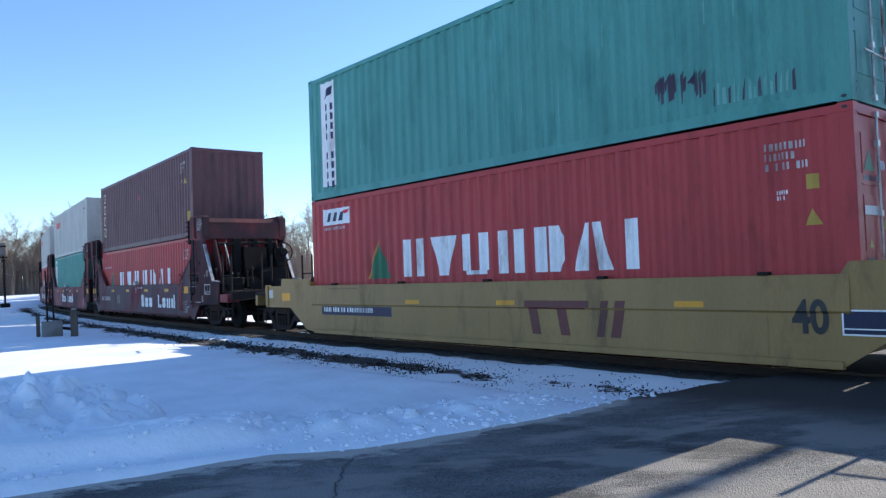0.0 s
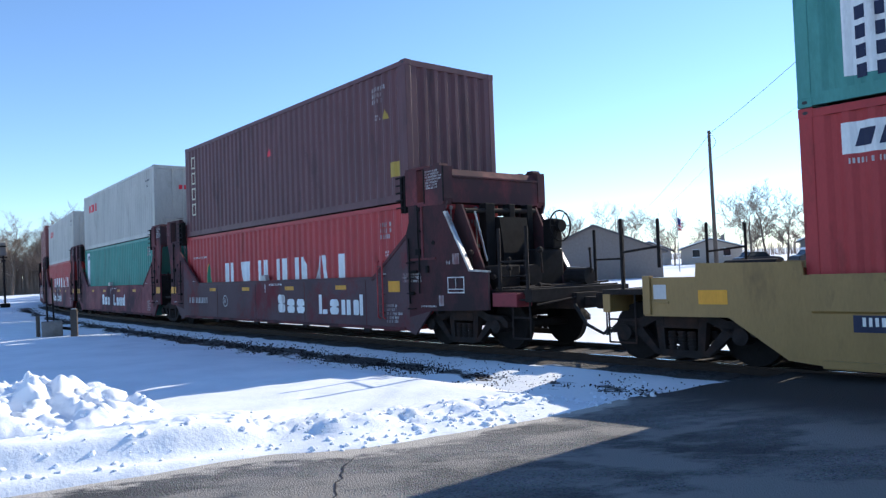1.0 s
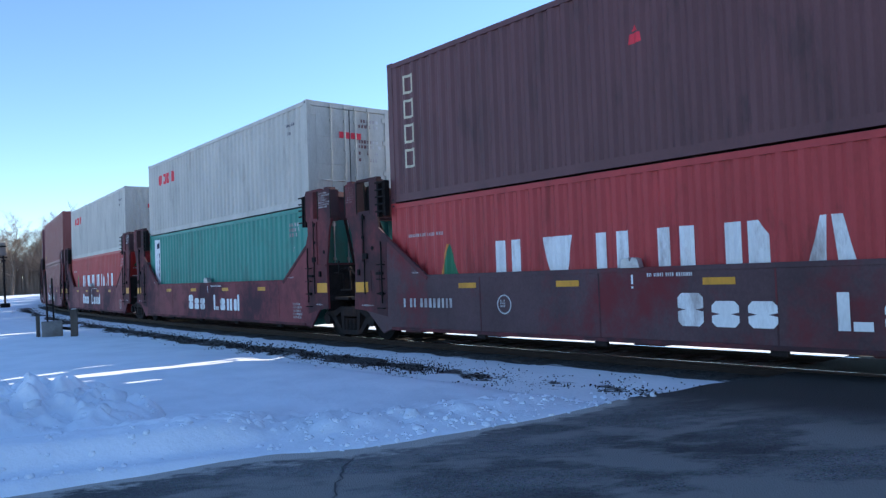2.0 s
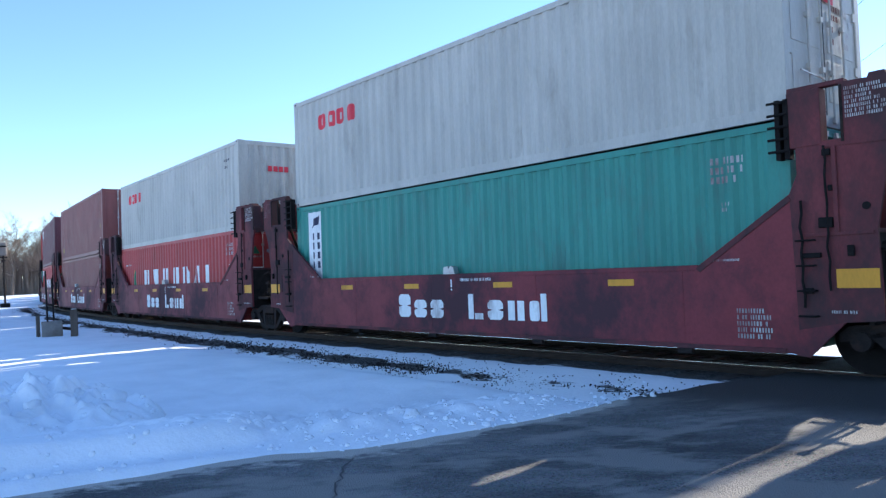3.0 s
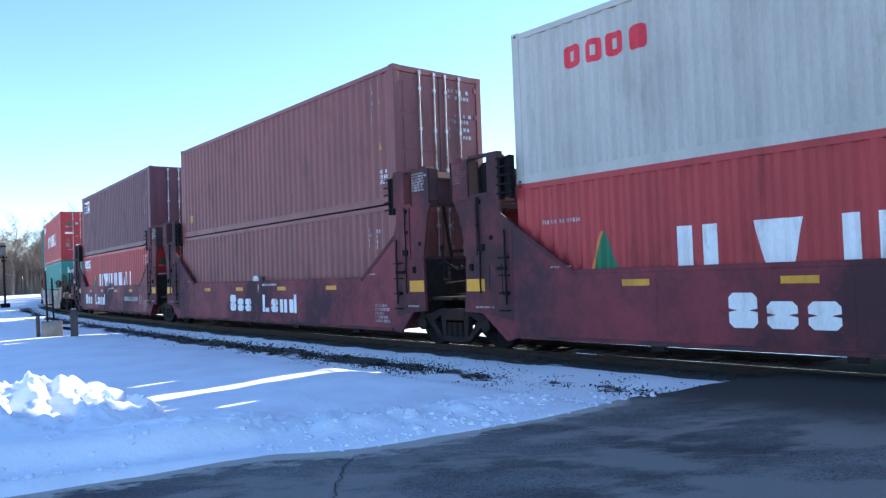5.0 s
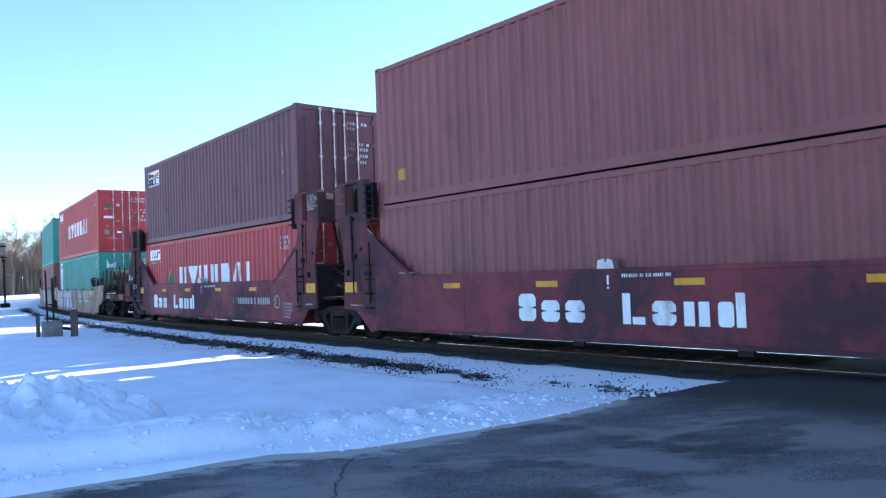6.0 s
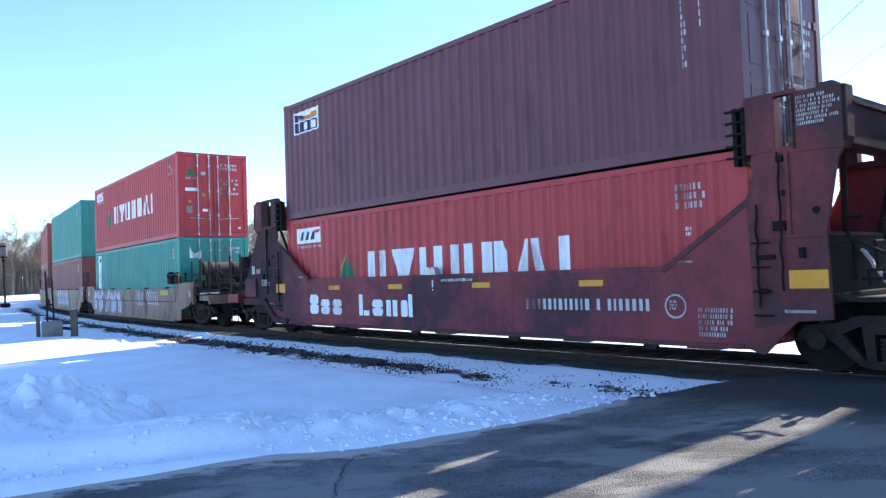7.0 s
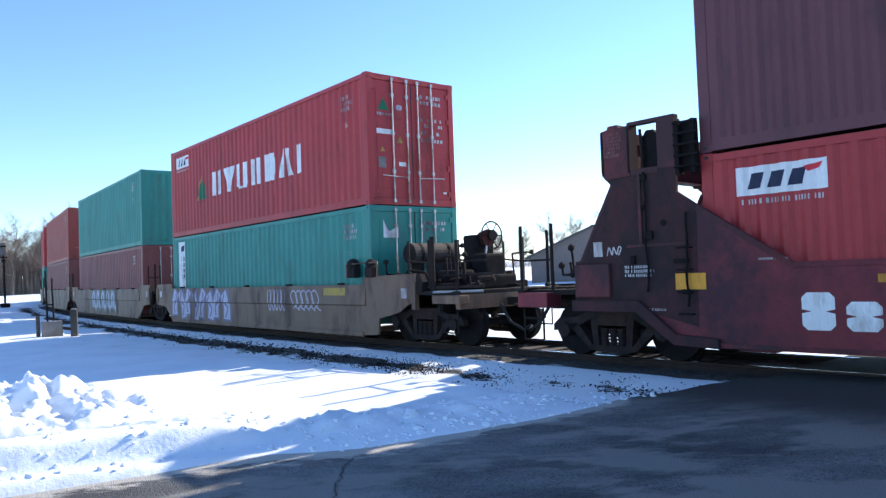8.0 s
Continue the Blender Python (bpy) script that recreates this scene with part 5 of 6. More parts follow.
def low_well(label, mat, near, far, group):
    """A well-car unit with low sides and no bulkheads."""
    c = thing("well_car_unit", label, "well car", group)
    mt = M[mat]
    shut = LOW_END_TAN if mat == "tan" else LOW_END
    outs = {-1: shut if near == "end" else LOW_JOINT, 1: shut if far == "end" else LOW_JOINT}
    ring = mirror(outs[1], 1) + mirror(outs[-1], -1)[::-1]
    for sy in (1, -1):
        side = part("side_plate", plate(B(), ring, sy * 1.29, sy * 1.335), mt, c)
        bm = B()
        plate(bm, [(1.335, CREASE - 0.03), (1.365, CREASE), (1.340, 1.20), (1.335, 1.215)], -6.0, 6.0)
        for v in bm.verts:
            v.co = Vector((v.co.y, sy * v.co.x, v.co.z))
        part("top_chord", bm, mt, side)
        part("bottom_chord", box(B(), -5.9, 5.9, sy * 1.27, sy * 1.37, 0.10, 0.20, 0.012), mt, side)
        for x in (-5.0, -2.5, 0.0, 2.5, 5.0):
            part("weld_seam", box(B(), x - 0.02, x + 0.02, sy * 1.335, sy * 1.339, 0.2, CREASE - 0.03), mt, side)
            part("edge_guide", box(B(), x - 0.07, x + 0.07, sy * 1.27, sy * 1.385, 1.215, 1.26, 0.012), M["iron"], side)
    for x in (-5.4, -3.2, 0.0, 3.2, 5.4):
        part("floor_beam", box(B(), x - 0.25, x + 0.25, -1.29, 1.29, 0.14, 0.24, 0.01), mt, c)
    for sx, kind in ((-1, near), (1, far)):
        e = (7.80 if mat == "tan" else 8.30) if kind == "end" else 7.45
        tip = 8.30
        part("end_deck", box(B(), *sorted((sx * 6.25, sx * e)), -1.29, 1.29, 1.02, 1.12, 0.01), M["iron"], c)
        part("end_wall", box(B(), *sorted((sx * 6.22, sx * 6.28)), -1.29, 1.29, 0.60, 1.30, 0.01), mt, c)
        part("center_sill", box(B(), *sorted((sx * 6.25, sx * ((tip if kind == "end" else e) + 0.5))), -0.28, 0.28, 0.70, 1.02, 0.01), M["iron"], c)
        for sy in (1, -1):
            part("end_post", box(B(), *sorted((sx * (e - 0.12), sx * e)), *sorted((sy * 1.26, sy * 1.37)), 0.70, 1.25, 0.012), mt, c)
            bm = B()
            bar(bm, (sx * (e - 0.25), sy * 1.30, 1.36), (sx * (e - 0.25), sy * 1.30, 2.05), 0.025, 8)
            bar(bm, (sx * (e + 0.4), sy * 1.25, 1.0), (sx * (e + 0.4), sy * 1.25, 2.1), 0.025, 8)
            bar(bm, (sx * (e - 0.25), sy * 1.30, 1.66), (sx * (e + 0.4), sy * 1.25, 1.6), 0.018, 8)
            part("hand_rail", bm, M["iron"], c)
        at_n = sx * (e - 0.26 if kind == "end" and mat != "tan" else e - 0.40)
        marking([rect(at_n - 0.10, at_n + 0.10, 0.92, 1.12)], M["dullwhite"], c, "notice", 1.336)
        bm = box(B(), at_n - 0.14, at_n + 0.14, 1.335, 1.36, 0.86, 0.89, 0.006)
        part("notice_frame", bm, mt, c)
        if kind == "end":
            part("platform", box(B(), *sorted((sx * e, sx * (tip + 0.75))), -1.28, 1.28, 0.98, 1.06, 0.01), M["iron"], c)
            part("end_sill", box(B(), *sorted((sx * (tip + 0.62), sx * (tip + 0.75))), -1.28, 1.28, 0.72, 1.0, 0.01), mt, c)
            coupler(c, sx, tip + 0.75, tip + 1.45, M["iron"])
            for sy in (-1, 1):
                for z in (0.28, 0.62):
                    part("tread", bar(B(), (sx * (tip + 0.2), sy * 1.26, z), (sx * (tip + 0.66), sy * 1.26, z), 0.014, 6), M["iron"], c)
                for x in (tip + 0.2, tip + 0.66):
                    part("step_rail", bar(B(), (sx * x, sy * 1.26, 0.28), (sx * x, sy * 1.26, 1.0), 0.014, 6), M["iron"], c)
            bm = bar(B(), (sx * (e - 1.5), 0.35, 1.30), (sx * (e - 0.75), 0.35, 1.30), 0.13, 18)
            for x in (e - 1.4, e - 0.8):
                box(bm, sx * x - 0.03, sx * x + 0.03, 0.2, 0.5, 1.1, 1.30)
            part("air_tank", bm, M["iron"], c)
    return c


def over_chord(polys):
    """Splits shapes where the chord stands proud of the plate: the part below, the part on it."""
    turn = lambda q: [(z, x) for x, z in q]
    low = [turn(clip(turn(q), CREASE - 0.03, False)) for q in polys]
    high = [turn(clip(clip(turn(q), CREASE, True), 1.195, False)) for q in polys]
    return [q for q in low if len(q) > 2], [q for q in high if len(q) > 2]


def deck_gear(c, sx):
    """Brake gear that stands on the end deck: reservoir, valves, brake wheel, posts."""
    at_x = lambda x, w: sorted((sx * (x - w / 2), sx * (x + w / 2)))
    tank = part("reservoir", bar(B(), (sx * 6.72, 0.66, 1.84), (sx * 6.72, -0.52, 1.84), 0.22, 20), M["tie"], c)
    for y in (0.66, -0.52):
        bm = B()
        bmesh.ops.create_uvsphere(bm, u_segments=16, v_segments=8, radius=1, matrix=Matrix.Translation((sx * 6.72, y, 1.84)) @ Matrix.Diagonal((0.22, 0.07, 0.22, 1)))
        part("dished_end", bm, M["iron"], tank)
    for y in (0.45, -0.3):
        part("strap", bar(B(), (sx * 6.72, y - 0.03, 1.84), (sx * 6.72, y + 0.03, 1.84), 0.228, 20), M["iron"], tank)
        part("saddle", box(B(), *at_x(6.72, 0.34), y - 0.05, y + 0.05, 1.12, 1.70, 0.02), M["iron"], c)
    # control valves on the sill beside the container
    for x, r in ((5.55, 0.15), (6.25, 0.12)):
        bm = box(B(), *at_x(x, 0.30), 1.24, 1.42, 1.36, 1.60, 0.04)
        bmesh.ops.create_icosphere(bm, subdivisions=2, radius=r, matrix=Matrix.Translation((sx * x, 1.34, 1.64)))
        part("valve", bm, M["iron"], c)
    hose("valve_guard", [Vector((sx * q, 1.42, z)) for q, z in ((5.4, 1.36), (5.4, 1.66), (6.6, 1.68), (6.6, 1.36))], 0.022, M["tan"], c)
    # gear housings behind the tank
    for x, w, y0, y1, z1 in ((7.35, 0.35, -1.05, -0.45, 2.20), (7.30, 0.60, -0.30, 0.45, 1.62), (7.75, 0.45, -0.95, -0.35, 1.78), (7.95, 0.40, 0.10, 0.75, 1.45), (8.35, 0.60, -0.6, 0.5, 1.34), (7.25, 0.5, 0.6, 1.15, 1.40)):
        part("gear_housing", box(B(), *at_x(x, w), y0, y1, 1.06, z1, 0.05), M["iron"], c)
    bm = B()
    bmesh.ops.create_cone(bm, cap_ends=True, segments=18, radius1=0.20, radius2=0.15, depth=0.22, matrix=Matrix.Translation((sx * 7.50, -0.80, 2.12)) @ Matrix.Rotation(radians(90), 4, "Y"))
    part("brake_drum", bm, M["rust_iron"], c)
    brake_wheel(c, sx * 7.62, -0.9, 2.18, M["iron"])
    part("lever", bar(B(), (sx * 7.66, -0.7, 1.95), (sx * 7.80, -0.4, 1.12), 0.022, 7), M["steel"], c)
    for x, y, z0, h in ((8.30, 1.28, 0.80, 2.10), (8.14, 1.24, 1.10, 2.05), (8.95, 1.24, 0.85, 2.00), (8.95, -1.2, 1.0, 2.2), (8.2, -1.2, 1.0, 1.9)):
        part("stanchion", bar(B(), (sx * x, y, z0), (sx * x, y, h), 0.034, 8), M["iron"], c)
    for z, y in ((1.12, 1.26), (1.04, 1.30), (1.34, 1.05)):
        part("cross_pipe", bar(B(), (sx * 8.3, y, z), (sx * 9.6, y - 0.1, z + 0.02), 0.024, 8), M["steel"] if z < 1.1 else M["iron"], c)
    part("step_board", box(B(), *at_x(8.70, 0.80), 1.10, 1.34, 0.82, 0.98, 0.015), M["tan"], c)
    part("corner_iron", plate(B(), mirror([(7.80, 1.0), (7.96, 1.05), (8.0, 1.24), (7.92, 1.40), (7.80, 1.40)], sx), 1.20, 1.32), M["iron"], c)
    pts = [Vector((sx * (6.9 + 0.3 * k), 0.95 + 0.1 * math.sin(k * 2.1), 1.35 + 0.14 * math.sin(k * 1.3))) for k in range(7)]
    hose("brake_pipe", pts, 0.03, M["iron"], c)
    clutter(c, sx, 6.5, 9.0, -1.0, 1.2, 1.06, 2.0, 26, 31)
    part("end_wall", box(B(), *at_x(8.33, 0.06), -1.2, 1.2, 0.66, 1.20, 0.01), M["iron"], c)


REACH = 6.9
# place of each unit's middle in the train at the start
U = dict(lead=-18.3, yellow=-2.64, a=17.2, b=32.70, c=48.19, d=63.72, e=79.32, f=99.24, g=114.95, h=130.65, i=146.35, j=162.05)


def load(unit, c, z):
    rides(c, U[unit], REACH, Matrix.Translation((0, 0, z)))
    return c


# yellow car
for key, near, far in (("lead", "joint", "joint"), ("yellow", "joint", "end")):
    car = low_well("ochre yellow low-sided well car, grimy along the bottom", "ochre", near, far, "yellow well-car units")
    rides(car, U[key], REACH)
    if key == "yellow":
        marking([rect(2.85, 5.55, 0.54, 0.735)], M["navy"], car, "number_panel", 1.336)
        glyph_bars(rng, 5.45, 3.0, 0.57, 0.71, 1, M["white"], car, 1.341)
        # plain emblem shapes
        emblem = [rect(-2.25, -0.90, 0.76, 0.89), [(-1.05, 0.34), (-1.24, 0.34), (-1.16, 0.76), (-0.97, 0.76)], [(-1.66, 0.34), (-1.85, 0.34), (-1.77, 0.76), (-1.58, 0.76)],
                  [(-2.36, 0.34), (-2.50, 0.34), (-2.62, 0.89), (-2.48, 0.89)], [(-2.62, 0.34), (-2.80, 0.34), (-2.92, 0.89), (-2.74, 0.89)]]
        under, over = over_chord(emblem)
        marking(under, M["darkred"], car, "emblem_shape", 1.336)
        marking(over, M["darkred"], car, "emblem_shape", on_chord)
        marking([rect(-2.16, -0.97, CREASE - 0.028, CREASE - 0.002)], M["darkred"], car, "emblem_shape", lambda z: 1.365 + (z - CREASE) + 0.001)
        for x in (2.12, -0.46, -3.95):
            marking([rect(x - 0.22, x + 0.22, 0.81, 0.89)], M["yellow"], car, "reflector", on_chord)
        marking([rect(7.05, 7.46, 0.85, 1.04)], M["yellow"], car, "reflector", 1.336)
        curve = bpy.data.curves.new("number_text", "FONT")
        curve.body, curve.size, curve.extrude, curve.offset = "40", 0.56, 0.002, 0.014
        txt = new("number", curve)
        bm = bmesh.new()
        bm.from_mesh(bpy.data.meshes.new_from_object(txt))
        bpy.data.objects.remove(txt)
        bm.transform(Matrix.Translation((-5.33, 0, 0.52)) @ Matrix.Rotation(radians(180), 4, "Z") @ Matrix.Rotation(radians(90), 4, "X") @ Matrix.Diagonal((0.76, 1, 1, 1)))
        for z in (CREASE - 0.03, CREASE):     # folds with the side
            bmesh.ops.bisect_plane(bm, geom=list(bm.verts) + list(bm.edges) + list(bm.faces), plane_co=(0, 0, z), plane_no=(0, 0, 1))
        for v in bm.verts:
            z = v.co.z
            v.co.y += 0.005 + (1.335 if z < CREASE - 0.03 else on_chord(z) if z >= CREASE - 1e-4 else 1.365 + (z - CREASE))
        part("number", bm, M["black"], car)
        marking([rect(-6.9, -5.9, 0.50, 0.80)], M["navy"], car, "data_panel", 1.336)
        marking([rect(-6.9, -5.9, 0.50, 0.52), rect(-6.9, -5.9, 0.78, 0.80), rect(-5.92, -5.9, 0.5, 0.8), rect(-6.42, -6.40, 0.58, 0.78), rect(-6.9, -5.9, 0.57, 0.585)], M["white"], car, "data_frame", 1.339)
        glyph_bars(rng, 5.2, 4.0, 1.11, 1.15, 1, M["darkred"], car, on_chord)
    low = container("red corrugated container with white word shapes in a yellow car", "red", 2.896)
    red_livery(low, 2.896, 1.02, 1.77)
    triangle_sign(low, -5.58, 1.48, s=0.1)
    marking([rect(-5.66, -5.52, 1.92, 2.1)], M["signyellow"], low, "notice")
    load(key, low, 0.33)
    top = container("scuffed teal corrugated steel container stacked on a red one", "fadedteal", 2.896)
    teal_livery(top, 2.896)
    load(key, top, 3.235)
    if key == "yellow":
        rs = random.Random(6)
        scrape = paint("dark_scrape", (0.05, 0.035, 0.06), 0.4, dirt=(0.035, 0.17, 0.14))
        bleach = paint("bleached_teal", (0.16, 0.36, 0.32), 0.4, dirt=(0.05, 0.22, 0.18))
        cuts, pale = [], []
        for k in range(22):
            x = -3.47 - 0.036 * k + rs.uniform(-0.015, 0.015)
            low, high = 0.54 + rs.uniform(-0.18, 0.10), 0.82 + rs.uniform(-0.10, 0.05)
            if 9 <= k <= 11:
                low += 0.2
            cuts.append([(x, low), (x - rs.uniform(0.015, 0.05), low + 0.03), (x - rs.uniform(0.03, 0.07), high), (x + 0.01, high - 0.06)])
        for k in range(16):
            x = -4.35 - 0.07 * k
            (pale if k % 3 else cuts).append([(x, 0.26), (x - rs.uniform(0.02, 0.05), 0.26), (x - 0.04, 0.40 + rs.uniform(0, 0.22)), (x - 0.005, 0.36 + rs.uniform(0, 0.2))])
        for k in range(14):
            x = rs.uniform(-5.6, 5.0)
            low = rs.uniform(0.4, 1.6)
            pale.append([(x, low), (x - 0.02, low), (x - 0.025, low + rs.uniform(0.3, 0.9)), (x - 0.005, low + 0.3)])
        marking(cuts, scrape, top, "scrape_mark", joined=True)
        marking(pale, bleach, top, "bleached_streak", joined=True)

# maroon five-unit car
MAROON = "maroon well-car unit with tall bulkheads, soot-stained and patched"
for key, near, far, words, num in (("a", "end", "joint", -0.53, 5.6), ("b", "joint", "joint", 1.82, None), ("c", "joint", "joint", 2.32, None), ("d", "joint", "joint", 2.03, None), ("e", "joint", "end", 4.8, -2.24)):
    car = tall_well(MAROON, near, far, words, num, "ashen" if key == "a" else "maroon")
    rides(car, U[key], REACH)
FLOOR = 0.275
for key, mat in (("a", "red"), ("c", "red"), ("e", "red")):
    low = container("red corrugated container with white word shapes in a maroon car", mat, 2.591)
    red_livery(low, 2.591, 0.88, 1.65, key != "e", key == "e")
    load(key, low, FLOOR)
low = container("teal corrugated container with white upright panel in a maroon car", "teal", 2.896)
teal_livery(low, 2.896)
load("b", low, 0.255)
low = container("dull brown corrugated steel container sunk in a maroon well car", "brown", 2.591)
upright_marks(low, -5.0, 1.7, 2.15, "dullwhite")
upright_marks(low, -5.3, 1.65, 2.1, "dullwhite")
load("d", low, FLOOR)

top = container("dull umber corrugated steel container on top of a red one", "umber", 2.896, ("wave", "wave"))
out = []
for i in range(4):     # hollow upright marks
    z = 2.55 - 0.5 * i
    out += [rect(5.28, 5.33, z - 0.38, z), rect(5.53, 5.58, z - 0.38, z), rect(5.33, 5.53, z - 0.05, z), rect(5.33, 5.53, z - 0.38, z - 0.33)]
marking(out, paint("cream_marking", (0.55, 0.50, 0.36), 0.3), top, "block_mark")
number_marks(top, 2.896, -4.82, "dullwhite")
triangle_sign(top, -5.32, 1.80, s=0.1)
marking([rect(-5.78, -5.42, 0.55, 0.86)], M["signyellow"], top, "notice")
marking([[(0.20, 1.80), (-0.04, 1.80), (-0.02, 1.95), (0.18, 1.95)], [(0.14, 1.98), (0.02, 1.98), (0.08, 2.08)]], M["logored"], top, "emblem_shape")
load("a", top, 2.87)
for key, z, ends, lab in (("b", 3.155, ("doors", "wave"), "pale grey corrugated steel container on top of a teal one"), ("c", 2.83, ("wave", "doors"), "pale grey corrugated steel container on top of a red one")):
    top = container(lab, "grey", 2.591, ends)
    word_blocks(top, "BBBB", 4.97, 0.40, 1.74, 2.10, "logored")
    o = marking([rect(4.97 - 0.40 * k - 0.20, 4.97 - 0.40 * k - 0.11, 1.84, 2.00) for k in range(3)], M["grey"], top, "emblem_gap")
    lift(o)
    glyph_bars(rng, -4.95, -5.5, 2.05, 2.15, 1, M["navy"], top)
    glyph_bars(rng, -5.05, -5.3, 1.85, 1.95, 1, M["navy"], top)
    vs, fs = [], []
    for k in range(4):
        y = 0.32 - k * 0.17
        o = len(vs)
        vs += [(-6.094, y, 1.72), (-6.094, y - 0.13, 1.72), (-6.094, y - 0.13, 1.88), (-6.094, y, 1.88)]
        fs.append((o, o + 1, o + 2, o + 3))
    raw("end_emblem", vs, fs, M["logored"], top)
    load(key, top, z)
top = container("plum brown corrugated steel container stacked on a brown one", "brown", 2.896)
upright_marks(top, -5.22, 1.2, 2.6, "dullwhite")
upright_marks(top, -5.48, 1.75, 2.7, "dullwhite")
glyph_bars(rng, -5.45, -5.75, 0.42, 0.75, 3, M["white"], top)
marking([rect(5.2, 5.45, 0.45, 0.68)], M["signyellow"], top, "notice")
triangle_sign(top, -5.52, 1.18, s=0.09)
load("d", top, 2.87)
top = container("dark plum corrugated steel container with a small blue and cream panel", "plum", 2.896)
marking([rect(4.42, 5.60, 2.08, 2.62)], M["white"], top, "logo_panel")
lift(marking([rect(4.47, 5.55, 2.11, 2.36), [(4.6, 2.39), (5.55, 2.39), (5.55, 2.58)]], M["navy"], top, "logo_shape"))
lift(marking([[(5.4, 2.40), (4.5, 2.40), (4.5, 2.56)]], M["leaf"], top, "logo_accent"), 0.007)
lift(marking([rect(5.30, 5.40, 2.14, 2.46), rect(4.95, 5.15, 2.14, 2.32), rect(4.6, 4.82, 2.14, 2.32)], M["white"], top, "logo_bar"), 0.008)
upright_marks(top, -5.22, 1.2, 2.65, "dullwhite")
upright_marks(top, -5.50, 1.7, 2.1, "dullwhite")
load("e", top, 2.88)

# tan car behind
for n, key in enumerate("fghij"):
    near, far = ("end" if n == 0 else "joint"), ("end" if n == 4 else "joint")
    car = low_well("weathered tan low-sided well car with spray paint on its side" if n < 2 else "weathered tan low-sided well car", "tan", near, far, "tan well-car units")
    rides(car, U[key], REACH)
    if n == 0:
        deck_gear(car, -1)
        marking([rect(-5.2, -4.25, 0.98, 1.15)], M["signyellow"], car, "reflector", on_chord)
        # a sprayed piece: fat curved forms with a darker rim, then two thin scrawls
        fat, vein = [], []
        for k, (wd, lean, low, high) in enumerate(((0.52, 0.10, 0.42, 1.02), (0.46, -0.16, 0.34, 1.05), (0.40, 0.06, 0.46, 1.06), (0.34, -0.08, 0.30, 0.98), (0.46, 0.14, 0.38, 1.06), (0.50, -0.06, 0.34, 0.96), (0.44, 0.12, 0.40, 1.02), (0.52, -0.10, 0.36, 0.98))):
            x = 5.55 - 0.585 * k
            bow = 0.10 * (-1) ** k
            low, high = low - 0.07, high + 0.07
            fat.append(([(x + lean, low), (x + bow, (low + high) / 2), (x - lean, high)], wd))
            vein.append([(x + lean * 0.6 + 0.05, low + 0.05), (x + bow * 1.6, (low + high) / 2 - 0.05), (x - bow, (low + high) / 2 + 0.12), (x - lean * 0.5, high - 0.04)])
        rim = [q for f, wd in fat for q in brush([(f[0][0], f[0][1] - 0.06), f[1], (f[2][0], f[2][1] + 0.06)], wd + 0.10)]
        fill = [q for f, wd in fat for q in brush(f, wd * 0.86, 0.85)]
        glint = [q for f in vein for q in brush(f, 0.075)]
        scrawl = []
        for k in range(5):
            a = -1.35 - 0.20 * k
            scrawl += brush([(a, 1.12), (a - 0.02, 0.70), (a - 0.12, 0.62), (a - 0.17, 0.95), (a - 0.10, 1.14)], 0.035)
            b = -2.75 - 0.26 * k
            scrawl += brush([(b, 0.66), (b - 0.25, 0.85), (b - 0.05, 1.10), (b + 0.12, 0.98), (b - 0.10, 0.72), (b - 0.3, 0.62)], 0.035)
        for polys, mat, nm, up in ((rim, "blue", "spray_rim", 0.001), (fill, "pale", "spray_fill", 0.005), (glint, "blue", "spray_vein", 0.008), (scrawl, "pale", "spray_scrawl", 0.005)):
            under, over = over_chord(polys)
            marking(under, M[mat], car, nm, 1.335 + up, joined=True)
            marking(over, M[mat], car, nm, lambda z, up=up: on_chord(z) + up, joined=True)
    if n == 1:
        rim, fill = [], []
        for k in range(5):
            a = 2.3 - 0.95 * k
            curve_line = [(a, 0.40), (a - 0.1, 1.05), (a - 0.45, 0.92), (a - 0.35, 0.55), (a - 0.75, 0.42)]
            rim += brush(curve_line, 0.40)
            fill += brush(curve_line, 0.18)
        for polys, mat, nm, up in ((rim, "spray_teal", "spray_rim", 0.001), (fill, "pale", "spray_fill", 0.005)):
            under, over = over_chord(polys)
            marking(under, M[mat], car, nm, 1.335 + up, joined=True)
            marking(over, M[mat], car, nm, lambda z, up=up: on_chord(z) + up, joined=True)
TAN_FLOOR = 0.34
low = container("teal corrugated steel container sunk in a tan well car", "teal", 2.591)
teal_livery(low, 2.591)
end_marks(low, [[(0.47, 1.88), (0.87, 1.88), (0.87, 2.28), (0.80, 2.12), (0.72, 2.02), (0.62, 2.06), (0.47, 2.14)]], "white", "sticker")
load("f", low, TAN_FLOOR)
top = container("red corrugated container with white word shapes above a teal one", "red", 2.896)
red_livery(top, 2.896, 1.08, 1.80)
load("f", top, 2.935)
for key, a, b, hb in (("g", "brown", "teal", 2.896), ("h", "brown", "rust", 2.896), ("i", "teal", "red", 2.896), ("j", "plum", "brown", 2.591)):
    low = container("corrugated steel container sunk in a tan well car, " + a, a, 2.591)
    number_marks(low, 2.591, -4.6, "dullwhite")
    load(key, low, TAN_FLOOR - 0.05)
    top = container("corrugated steel container stacked on another, " + b, b, hb, ("wave" if key == "g" else "doors", "wave"))
    number_marks(top, hb, -4.6, "dullwhite")
    load(key, top, TAN_FLOOR - 0.05 + 2.595)

